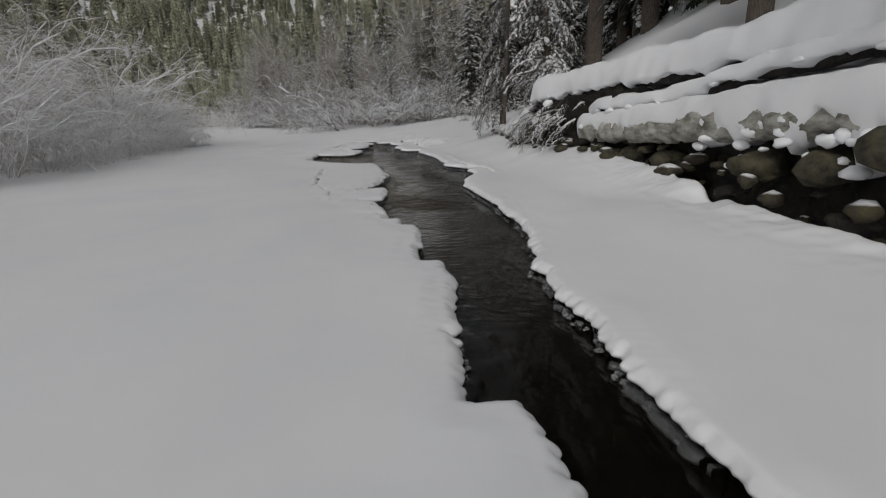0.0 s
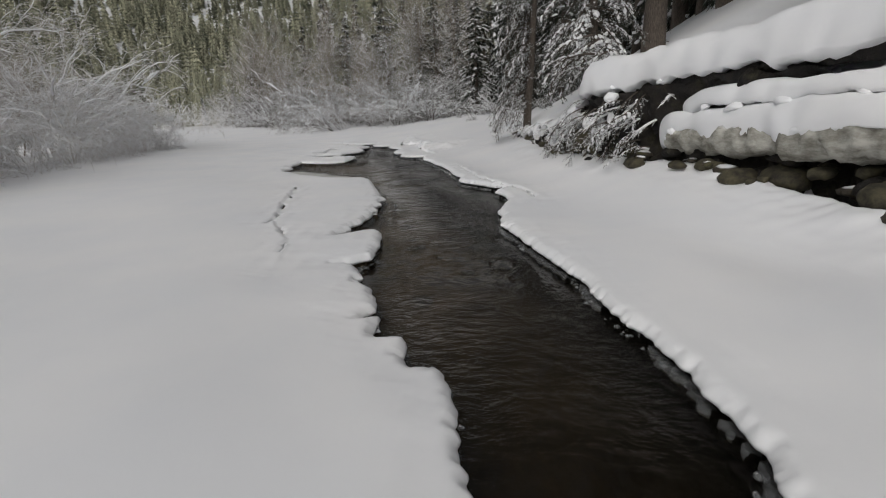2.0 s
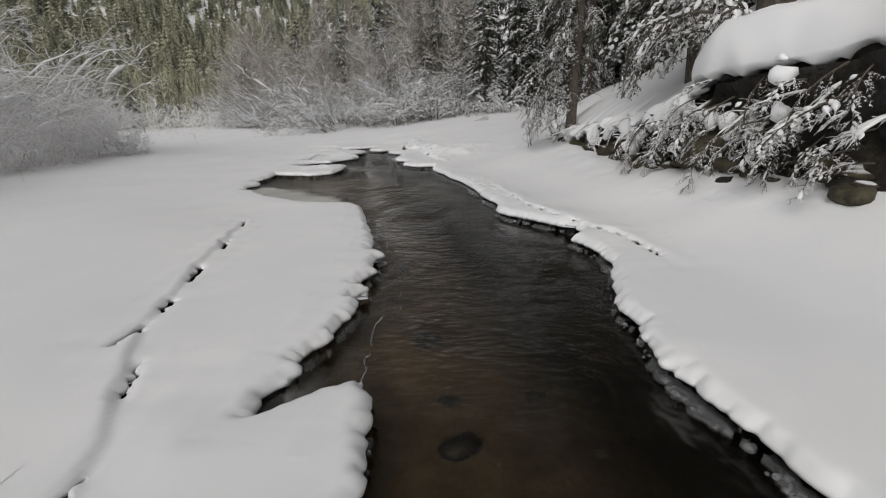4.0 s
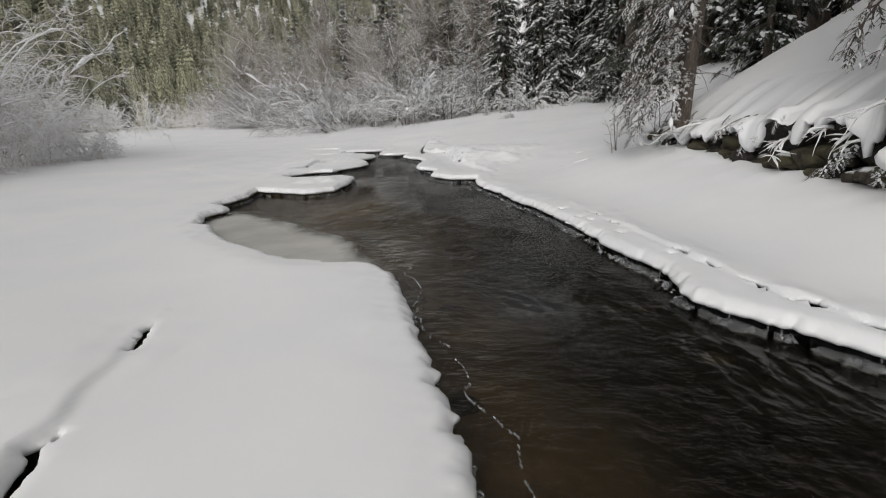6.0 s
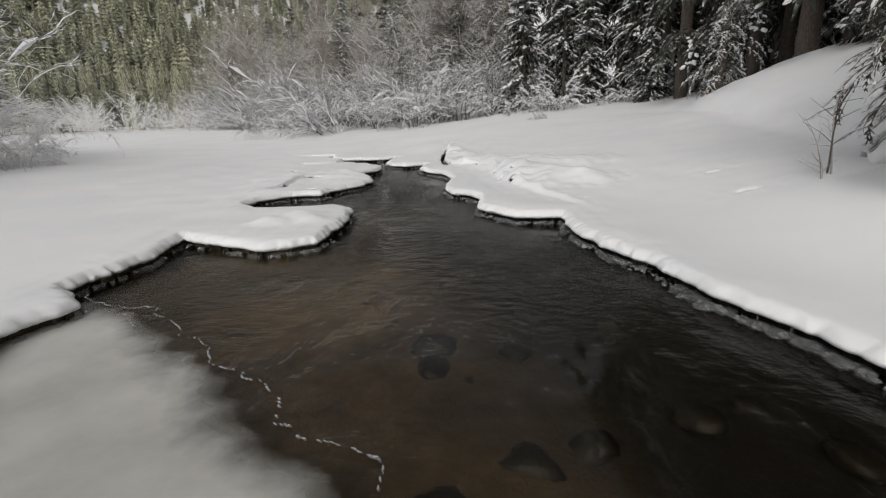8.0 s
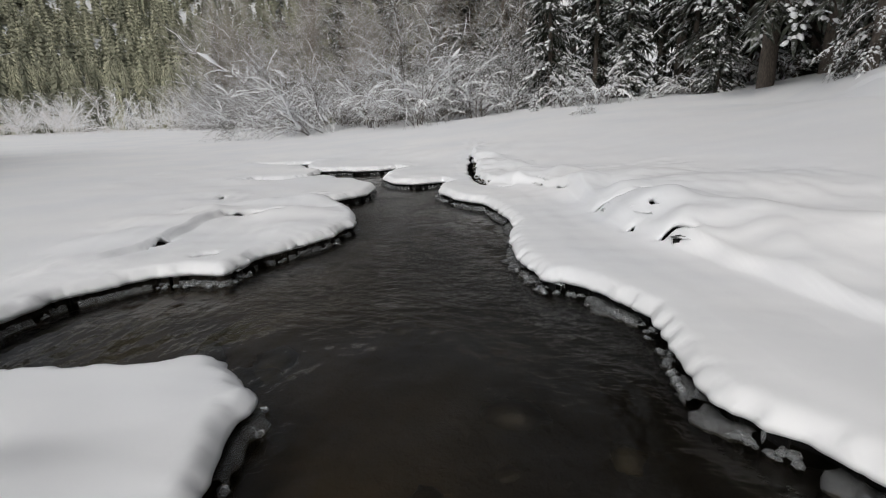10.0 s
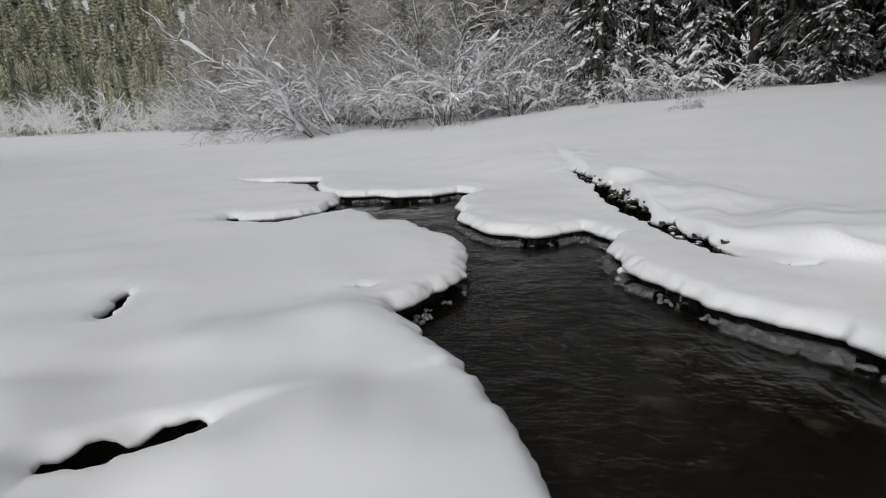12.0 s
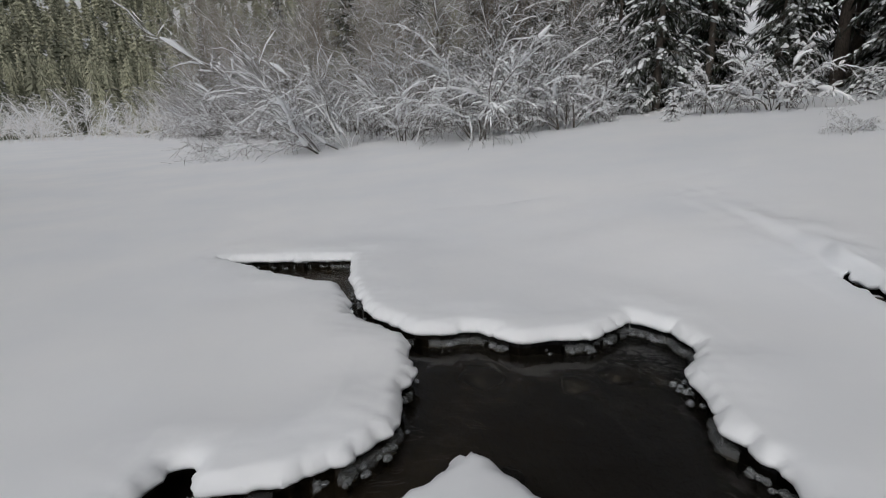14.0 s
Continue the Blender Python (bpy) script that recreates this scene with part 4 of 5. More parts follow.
def grow():
    rng = random.Random(77)
    # the row along the open snow field
    for i in range(15):
        u = i / 14
        x, y = -16.5 - 6 * u + rng.uniform(-1, 1), 3 + 31 * u + rng.uniform(-0.8, 0.8)
        plant(NEAR_ALDERS[rng.choice((0, 2))], x, y, rng.uniform(0, 360), rng.uniform(0.75, 1.0), group="alders by the field", **BUSH)
        plant(NEAR_ALDERS[rng.choice((0, 1))], x - 3.5 + rng.uniform(-1, 1), y + rng.uniform(-2, 2), rng.uniform(0, 360), rng.uniform(0.9, 1.25), group="alders by the field", **BUSH)
        plant(TALL_ALDERS[0], x - 10 + rng.uniform(-2, 1), y + rng.uniform(-2, 2), rng.uniform(0, 360), rng.uniform(0.6, 0.8), group="alders by the field", **BUSH)
    # the thicket across the head of the clearing: along a bent front line
    front = [(-44, 98), (-32, 80), (-22, 77), (-15, 70), (-9, 60), (-3, 56), (2, 58), (6, 60)]
    for (ax, ay), (bx, by) in zip(front, front[1:]):
        n = max(2, int(math.hypot(bx - ax, by - ay) / 3.3))
        for i in range(n):
            u = (i + rng.random() * 0.7) / n
            x, y = ax + (bx - ax) * u, ay + (by - ay) * u
            plant(MID_ALDERS[rng.choice((0, 0, 3, 1))], x, y, rng.uniform(0, 360), rng.uniform(0.85, 1.15), group="alder thicket", **BUSH)
            plant(MID_ALDERS[rng.choice((1, 2))], x + rng.uniform(-1.5, 1.5), y + rng.uniform(3, 6), rng.uniform(0, 360), rng.uniform(0.95, 1.3), group="alder thicket", **BUSH)
            for back in ((8,) if i % 2 else (7, 14)):
                plant(TALL_ALDERS[rng.randint(0, 1)], x + rng.uniform(-2, 2), y + back + rng.uniform(-3, 3), rng.uniform(0, 360), rng.uniform(0.8, 1.1), group="alder thicket", **BUSH)
    # the bushes that stand out in front of it
    for kind, x, y, turn, s in ((FOUNTAIN, -5.3, 51.2, 40, 1.0), (FOUNTAIN, -3.2, 53.2, 150, 0.95), (BOWED, -1.4, 51.0, -30, 1.05), (LEANING, -13.2, 54.0, 0, 1.0), (LEANING, -12.2, 55.5, -35, 0.85), (FOUNTAIN, -9.2, 57.0, 260, 0.8),
                                (ARCHED, 5.6, 47.3, 20, 1.15), (ARCHED, 4.2, 48.6, 200, 0.9), (ARCHED, 3.1, 40.4, 90, 0.28), (BOWED, 11.0, 47.0, 60, 0.6), (BOWED, 15.5, 46.5, 60, 0.8), (BOWED, 1.2, 55, 130, 0.8),
                                (BOWED, -17.5, 66, 10, 1.0), (LEANING, -21, 70, 10, 0.8), (BOWED, -24, 73, 100, 0.9), (FOUNTAIN, -29, 75, 200, 0.8), (BOWED, -34, 82, 70, 1.0), (BOWED, -39, 92, 30, 1.1), (LEANING, -34, 40, 180, 1.1)):
        plant(kind, x, y, turn, s, **LADEN_BUSH)
    for i in range(75):
        u = (i % 25) / 24
        plant(FAR_ALDERS[rng.randint(0, 1)], -165 + 125 * u + rng.uniform(-3, 3), 112 - 14 * u + 9 * (i // 25) + rng.uniform(-4, 4), rng.uniform(0, 360), rng.uniform(0.8, 1.5), group="far alders", **BUSH)
    for x, y, s in ((-116, 171, 1.6), (-92, 152, 1.25), (-104, 158, 1.2), (-85, 142, 0.9), (-132, 168, 1.5), (-78, 150, 1.0), (-66, 138, 0.9), (-39, 96, 1.6)):
        plant(SPRUCES[2], x, y, rng.uniform(0, 360), s, 0.2, **WOOD)
    for x, y, k, s in ((4.2, 54.5, 0, 1.1), (8.3, 57.5, 1, 1.0), (12, 49.5, 1, 0.9), (9, 52.5, 2, 1.15), (9.6, 60, 0, 1.1), (13.4, 50, 0, 1.0), (11.5, 45.5, 2, 0.9), (16, 46, 1, 0.9), (19, 41, 0, 1.1), (17, 34, 1, 1.0), (21, 28, 1, 1.2), (15.5, 27, 2, 0.9), (2, 65, 1, 1.0), (-3.4, 67.5, 0, 1.2),
                       (-9, 72, 0, 1.0), (23, 50, 3, 1.3), (18, 58, 1, 1.2), (14.1, 58.9, 3, 1.2), (5, 74, 1, 1.3), (25, 36, 3, 1.3), (13.5, 38.5, 2, 0.8), (12, 19, 0, 1.0), (9.5, 22, 2, 0.9), (15, 13, 1, 1.1), (14, 5, 3, 1.1), (17, 0, 1, 1.2),
                       (14.5, 23, 0, 1.0), (18, 18, 3, 1.3), (20, 8, 1, 1.3), (11.5, 28, 2, 0.8), (12, 9, 0, 1.0), (11.5, 15.5, 1, 1.0), (20, 22, 1, 1.1), (24, 16, 3, 1.3), (28, 44, 1, 1.3), (15, 72, 0, 1.3), (28, 28, 1, 1.4), (24, 4, 3, 1.3)):
        plant(SPRUCES[k], x, y, rng.uniform(0, 360), s, 0.2, **WOOD)

    for x, y, s in ((-10, 74, 0.8), (-1, 68, 0.9), (-18, 88, 0.9), (-27, 92, 0.9), (8, 64, 0.9), (13, 57, 0.8), (16, 53, 0.8), (10.5, 55, 0.75), (19.5, 50, 0.9), (10, 62, 0.8), (13, 68, 0.9), (17, 63, 0.9), (6, 66, 0.8), (21, 58, 0.9)):
        plant(DARK_SPRUCES[0], x, y, rng.uniform(0, 360), s, 0.3, **WOOD)
    # the tall dark wood on the slope beside the stream
    for i in range(56):
        row, u = i % 4, (i // 4) / 13
        x, y = 11.5 + 0.05 * max(0, 62 * u - 20) + 3.1 * row + rng.uniform(-0.9, 0.9), -6 + 62 * u + rng.uniform(-1.5, 1.5) + row
        plant(DARK_SPRUCES[1], x, y, rng.uniform(0, 360), rng.uniform(1.05, 1.35), 0.3, **WOOD)
    for x, y, s in LADEN_AT:
        plant(LADEN, x, y, rng.uniform(0, 360), s, 0.1, "young spruces", "young spruce bowed and almost hidden under snow", "tree")
    for i in range(15):
        u = i / 14
        plant(DARK_SPRUCES[i % 2], -24 + 34 * u + rng.uniform(-1.5, 1.5), 96 - 22 * u + rng.uniform(-3, 3), rng.uniform(0, 360), rng.uniform(0.8, 1.1), 0.3, **WOOD)
    n = 0
    while n < 40:
        x, y = rng.uniform(22, 40), rng.uniform(-18, 62)
        if x < 11 + 0.12 * max(0, y - 20) + (4 if y > 36 else 0):
            continue
        n += 1
        plant(DARK_SPRUCES[n % 2], x, y, rng.uniform(0, 360), rng.uniform(0.75, 1.1), 0.3, **WOOD)


grow()
for kind in NEAR_ALDERS + MID_ALDERS + FAR_ALDERS + TALL_ALDERS + SPRUCES + DARK_SPRUCES + [FOUNTAIN, LEANING, BOWED, ARCHED, LADEN]:
    for o in (*kind.children, kind):
        bpy.data.objects.remove(o)


def far_wood():
    """The forest on the hill, too many to count: spires of drooping boughs."""
    rs = np.random.RandomState(5)

    def spire(tiers, sides):
        """One conifer a metre high: steep ragged tiers joined along the stem."""
        v, f = [], []
        for t in range(tiers):
            u = (t + rs.uniform(-0.2, 0.2)) / tiers
            r = 0.125 * (1 - max(u, 0)) ** 0.85 + 0.006
            z, n = 0.07 + 0.9 * u, len(v)
            v.append((0, 0, min(1.0, z + 0.75 * r + 0.03)))
            turn = rs.uniform(0, 6.28)
            for k in range(sides):
                q = r * (rs.uniform(0.85, 1.35) if k % 2 else rs.uniform(0.35, 0.65))
                b = turn + 2 * np.pi * (k + rs.uniform(-0.25, 0.25)) / sides
                v.append((math.cos(b) * q, math.sin(b) * q, z - q * rs.uniform(0.3, 0.75)))
            f += [(n, n + 1 + k, n + 1 + (k + 1) % sides) for k in range(sides)]
            if t:
                f.append((n, n + 1, n - sides - 1))
        return np.array(v), np.array(f)

    near_kinds, far_kinds = [spire(15, 12) for _ in range(5)], [spire(8, 8) for _ in range(5)]
    count = 6400
    a, r = rs.uniform(-1.02, 0.1, count), 150 + 400 * rs.uniform(0, 1, count) ** 0.95
    x, y = -3 + np.sin(a) * r, 20 + np.cos(a) * r
    z = land(x, y)
    tall = rs.uniform(9, 19, count) + 3 * rs.uniform(0, 1, count) ** 3
    turn = rs.uniform(0, 2 * np.pi, count)
    out, tris, base = [], [], 0
    for i in range(count):
        v, f = (near_kinds if r[i] < 240 else far_kinds)[i % 5]
        c, s = math.cos(turn[i]), math.sin(turn[i])
        wide = tall[i] * rs.uniform(1.0, 1.45) * (1 if r[i] < 240 else 1.25)
        out.append(np.stack([x[i] + (v[:, 0] * c - v[:, 1] * s) * wide, y[i] + (v[:, 0] * s + v[:, 1] * c) * wide, z[i] - 0.3 + v[:, 2] * tall[i]], -1))
        tris.append(f + base)
        base += len(v)
    me = bpy.data.meshes.new("far_forest")
    me.from_pydata(np.concatenate(out), [], np.concatenate(tris))
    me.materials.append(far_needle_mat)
    tagged(new("far_forest", me), "dense olive-green conifer forest on a hillside, dusted with snow", "forest", kind="stuff")


far_wood()

# ---- the bank with its fallen logs and rocks ----


def rough_stone(name, centre, size, seed, mat, parent=None, label="", flat=0.8):
    rng = random.Random(seed)
    bm = bmesh.new()
    bmesh.ops.create_icosphere(bm, subdivisions=2, radius=1)
    off = Vector((rng.uniform(0, 50), rng.uniform(0, 50), 0))
    for v in bm.verts:
        n = noise.noise(v.co * 1.1 + off) * 0.45 + noise.noise(v.co * 2.7 + off) * 0.18
        v.co *= 1 + n
        v.co = Vector((v.co.x * size[0], v.co.y * size[1], v.co.z * size[2] * flat))
    me = bpy.data.meshes.new(name)
    bm.to_mesh(me)
    bm.free()
    me.materials.append(mat)
    me.polygons.foreach_set("use_smooth", [True] * len(me.polygons))
    ob = new(name, me)
    ob.matrix_world = pose(*centre, 0, 0, rng.uniform(0, 360))
    if label:
        ob["label"] = label
    return ob


def snow_log(seed, line, radius, front, back, cover, label, curtain=-99, mat=None):
    """A fallen trunk with a thick, lumpy roll of snow on it."""
    root = new("fallen_log")
    rng = random.Random(seed)
    n, sides = 150, 20
    xs = np.linspace(0, 1, len(line))
    pts = [Vector([float(np.interp(i / n, xs, [p[c] for p in line])) for c in range(3)]) for i in range(n + 1)]
    wood, snow = Mesh(), Mesh()
    radii = [radius * (1 + 0.15 * noise.noise(p * 1.7) + 0.06 * noise.noise(p * 6)) for p in pts]
    wood.tube(pts[7:-7], radii[7:-7], 16, True)
    for v in wood.v:
        v += Vector((noise.noise(v * 3), noise.noise(v * 3 + Vector((9, 0, 0))), noise.noise(v * 3 + Vector((0, 9, 0))))) * radius * 0.4 + Vector((noise.noise(v * 9), 0, noise.noise(v * 9 + Vector((0, 5, 0))))) * radius * 0.16
    edge = []
    for i, p in enumerate(pts):
        d = (pts[min(i + 1, n)] - pts[max(i - 1, 0)]).normalized()
        side = d.cross(Vector((0, 0, 1))).normalized()
        inward = side if side.x > 0 else -side
        end = math.sqrt(min(1.0, min(i, n - i) / 7.0 + 0.02))
        w = back * (1 + 0.2 * noise.noise(p * 0.6 + Vector((seed, 0, 0)))) * end
        f = front * (1 + 0.25 * noise.noise(p * 0.7 + Vector((seed, 3, 0))) + 0.05 * noise.noise(p * 2.5)) * end
        h = cover * end * (1 + 0.3 * noise.noise(p * 0.5 + Vector((0, seed, 0))))
        sag = 0.6 + 1.2 * noise.noise(p * 1.6 + Vector((0, 0, seed))) + 0.9 * noise.noise(p * 4) + 0.6 * noise.noise(p * 9)
        if p.y < curtain:
            sag += 1.3 * min(1.0, curtain - p.y) * (0.7 + 1.2 * noise.noise(p * 1.9))
        for k in range(sides):
            a = 2 * math.pi * k / sides
            up = math.sin(a)
            z = up * h if up > 0 else up * radii[i] * max(0.2, sag)
            across = math.copysign(abs(math.cos(a)) ** 0.75, math.cos(a))
            snow.v.append(p + inward * (across * (w if across > 0 else f)) + Vector((0, 0, radii[i] * 0.55 + z)))
        edge.append((p - inward * f * 0.93 + Vector((0, 0, radii[i] * 0.45)), d))
    for i in range(n):
        for k in range(sides):
            a, b = i * sides + k, i * sides + (k + 1) % sides
            snow.f.append((a, b, b + sides, a + sides))
    for k, v in enumerate(snow.v):
        v += Vector((noise.noise(v * 2.1), noise.noise(v * 2.1 + Vector((9, 0, 0))), noise.noise(v * 2.1 + Vector((0, 9, 0))))) * 0.07
    snow.f.append(tuple(reversed(range(sides))))
    snow.f.append(tuple(n * sides + k for k in range(sides)))
    for p, d in edge[3:-3]:
        if rng.random() < 0.05:
            s = rng.uniform(0.08, 0.16)
            snow.blob(p + Vector((rng.uniform(-0.03, 0.06), 0, rng.uniform(-0.2, 0.0))), d + Vector((0, 0, rng.uniform(-0.5, 0.5))), s * rng.uniform(0.8, 1.5), s * 0.7, s * 0.7, rng, 9, 6)
    wood.done("trunk", mat or log_mat, root)
    snow.done("snow_cap", snow_mat, root, "thick rounded roll of white snow")
    return tagged(root, label, "log")


snow_log(3, [(6.4, 6.1, 1.28), (6.85, 3.0, 1.34), (7.2, 0.0, 1.5), (7.6, -4.0, 1.75), (8.0, -8.0, 1.9)], 0.33, 0.3, 0.7, 0.45, "grey ice-glazed fallen trunk under a roll of snow", -0.6)
# These two trunks take the bank's near-black shade colour.
snow_log(8, [(5.25, 9.5, 2.3), (6.3, 6.4, 2.5), (7.2, 3.2, 2.62), (7.9, 0.0, 2.75), (8.6, -4.5, 2.9), (9.0, -9.0, 3.1)], 0.15, 0.42, 1.3, 0.78, "big fallen trunk buried in deep snow", mat=shaded_rock_mat)
snow_log(5, [(6.55, 5.4, 1.9), (7.15, 2.2, 2.0), (7.55, 0.2, 2.2), (7.9, -1.5, 2.5), (8.3, -5.0, 2.75), (8.7, -9.0, 2.95)], 0.12, 0.3, 0.9, 0.3, "slender fallen trunk heaped with snow", mat=shaded_rock_mat)


def bank_wall():
    """The undercut face of earth and rock below the snow, and the hollow's floor, coloured dark for shade."""
    ys = np.arange(-12, 18.6, 0.12)
    rows = 14
    verts, faces, low_floor = [], [], []
    for i, y in enumerate(ys):
        foot = float(np.interp(y, FOOT_Y, FOOT_X))
        tall = float(np.interp(y, [-12, 6, 9, 12, 15, 18.6], [2.2, 2.1, 1.8, 1.3, 0.85, 0.3]))
        low = ground_at(foot - 1.0, y) - 0.2
        for k in range(rows + 1):
            u = k / rows
            p = Vector((foot - 0.35 + 0.25 * math.sin(u * 3.1), y, low + (tall + 0.2) * u))
            off = 0.35 * noise.noise(p * 1.3) + 0.2 * noise.noise(p * 3.3) + 0.08 * noise.noise(p * 9)
            verts.append((p.x + off - 0.15 * (y < 9), p.y, p.z - 0.25 * u))
            if k == 0 and y < 7.5:
                lip = float(np.interp(y, LIP_Y, LIP_X)) + 0.34
                low_floor.append([(lip + (verts[-1][0] - lip) * s, y, ground_at(lip + (verts[-1][0] - lip) * s, y) + 0.03 + 0.06 * noise.noise(Vector((s * 4, y * 3, 0)))) for s in (0, 0.25, 0.5, 0.75, 1.05)])
    base = len(verts)
    for row in low_floor:
        verts += row
    for i in range(len(low_floor) - 1):
        faces += [(base + i * 5 + k, base + i * 5 + k + 1, base + i * 5 + k + 6, base + i * 5 + k + 5) for k in range(4)]
    for i in range(len(ys) - 1):
        for k in range(rows):
            a = i * (rows + 1) + k
            faces.append((a, a + 1, a + rows + 2, a + rows + 1))
    tagged(mesh_object("bank_face", verts, faces, shaded_rock_mat), "undercut bank of earth, roots and rock, coloured dark for shade", "bank", kind="structure")


bank_wall()


def snow_clumps():
    """Lumps of snow caught on the rocks below the end of the log."""
    rng = random.Random(72)
    for i in range(34):
        y = rng.uniform(-6.0, -1.0)
        x = float(np.interp(y, [-6, -4, 0], [7.5, 7.3, 7.1])) + rng.uniform(-0.1, 0.12)
        s = rng.uniform(0.06, 0.15)
        ob = rough_stone("snow_clump", (x, y, 0.8 + 0.85 * rng.random() ** 0.7), (s, s * rng.uniform(0.9, 1.5), s * rng.uniform(0.8, 1.2)), 7200 + i, snow_mat)
        tagged(ob, "rounded lump of snow caught on the bank", "snow", "snow lumps")


snow_clumps()


def snow_pillows():
    """Deep cushions of snow on the ledges and branches of the bank."""
    rng = random.Random(73)
    for i in range(13):
        y = rng.uniform(6.8, 12.0)
        foot = float(np.interp(y, FOOT_Y, FOOT_X))
        tall = float(np.interp(y, [7, 9, 12], [1.9, 1.6, 1.2]))
        s = rng.uniform(0.09, 0.2)
        ob = rough_stone("snow_pillow", (foot - 0.6 + rng.uniform(-0.1, 0.12), y, ground_at(foot - 1.0, y) + tall * rng.uniform(0.3, 0.9)), (s, s * rng.uniform(0.9, 1.15), s * rng.uniform(1.0, 1.5)), 7300 + i, snow_mat)
        tagged(ob, "deep rounded cushion of snow on the bank", "snow", "snow cushions")


snow_pillows()


def snow_drape():
    """The frayed lip of snow that hangs over the bank's face."""
    ys = np.arange(9.0, 18.8, 0.045)
    rows = 11
    verts, faces = [], []
    for y in ys:
        foot = float(np.interp(y, FOOT_Y, FOOT_X))
        tall = float(np.interp(y, [6, 9, 12, 15, 18.6], [2.0, 1.7, 1.2, 0.8, 0.2]))
        low = ground_at(foot - 1.0, y)
        q = Vector((foot, float(y), 0))
        fall = tall * min(0.5, max(0.02, 0.12 + 0.35 * noise.noise(q * 1.7) + 0.4 * noise.noise(q * 4.3) + 0.25 * noise.noise(q * 11)))
        out = 0.5 + 0.18 * noise.noise(q * 1.3 + Vector((5, 0, 0))) + 0.07 * noise.noise(q * 6)
        top = low + tall
        far = (foot + 1.0, ground_at(foot + 1.0, y) + 0.02)
        line = [far, (foot + 0.45, 0.5 * far[1] + 0.5 * (top + 0.12)), (foot - 0.05, top + 0.1), (foot - out * 0.7, top + 0.03), (foot - out, top - 0.12), (foot - out - 0.05, top - 0.12 - fall * 0.4),
                (foot - out - 0.05, top - 0.12 - fall * 0.8), (foot - out + 0.01, top - 0.12 - fall), (foot - out + 0.08, top - 0.08 - fall), (foot - out + 0.14, top - 0.12 - fall * 0.5), (foot - out + 0.2, top - 0.1)]
        for k, (x, z) in enumerate(line):
            p = Vector((x, float(y), z))
            b = (0.0, 0.15, 0.5)[k] if k < 3 else 1.0
            verts.append((x + b * (0.07 * noise.noise(p * 2.7) + 0.03 * noise.noise(p * 8)), p.y + 0.06 * noise.noise(p * 3.1), z + (0.10 * noise.noise(Vector((x * 1.4, p.y * 1.4, 4))) if k else 0.0) + b * (0.08 * noise.noise(p * 2.2 + Vector((0, 9, 0))) + 0.025 * noise.noise(p * 9))))
    for i in range(len(ys) - 1):
        for k in range(rows - 1):
            a = i * rows + k
            faces.append((a, a + 1, a + rows + 1, a + rows))
    tagged(mesh_object("snow_drape", verts, faces, snow_mat), "frayed white lip of snow hanging over the dark bank", "snow", kind="structure")


snow_drape()


def brushwood(seed, x, y, z, size):
    """A dead branch that sticks out of the bank, white with snow."""
    rng = random.Random(seed)
    root = new("branch")
    wood, snow = Mesh(), Mesh()
    a = math.pi + rng.uniform(-0.7, 0.7)
    st = arch((0, 0, 0), a, size, rng.uniform(-0.5, 0.3), rng.uniform(0.3, 1.3), 7, rng, 0.12)
    wood.tube(st, [0.022 * (1 - 0.8 * i / 7) for i in range(8)], 6)
    snow.tube([p + Vector((0, 0, 0.014)) for p in st[:6]], [rng.uniform(0.012, 0.035) for _ in range(6)], 6)
    for _ in range(9):
        i = rng.randint(1, 6)
        t = arch(st[i], a + rng.uniform(-1.1, 1.1), size * rng.uniform(0.15, 0.5), rng.uniform(-0.8, 0.4), rng.uniform(0, 1), 4, rng, 0.2)
        wood.tube(t, [0.009, 0.008, 0.006, 0.005, 0.003], 4)
        if rng.random() < 0.6:
            snow.tube([p + Vector((0, 0, 0.006)) for p in t[:4]], [0.008, rng.uniform(0.008, 0.02), rng.uniform(0.008, 0.02), 0.004], 5)
    tagged(wood.done("stem", brown_twig_mat, root), kind="stuff")
    tagged(snow.done("snow_load", snow_mat, root, "white snow along the branch"), kind="stuff")
    root.matrix_world = pose(x, y, z)
    tagged(root, "dead snowy branch hanging out of the bank", "branch", "dead branches")


def bank_branches():
    rng = random.Random(404)
    for i in range(24):
        y = rng.uniform(5.6, 17.5)
        foot = float(np.interp(y, FOOT_Y, FOOT_X))
        tall = float(np.interp(y, [6, 9, 12, 15, 18.6], [1.6, 1.6, 1.2, 0.8, 0.2]))
        brushwood(4000 + i, foot - 0.25, y, ground_at(foot - 1.0, y) + tall * rng.uniform(0.5, 1.0), rng.uniform(0.5, 1.2))


bank_branches()


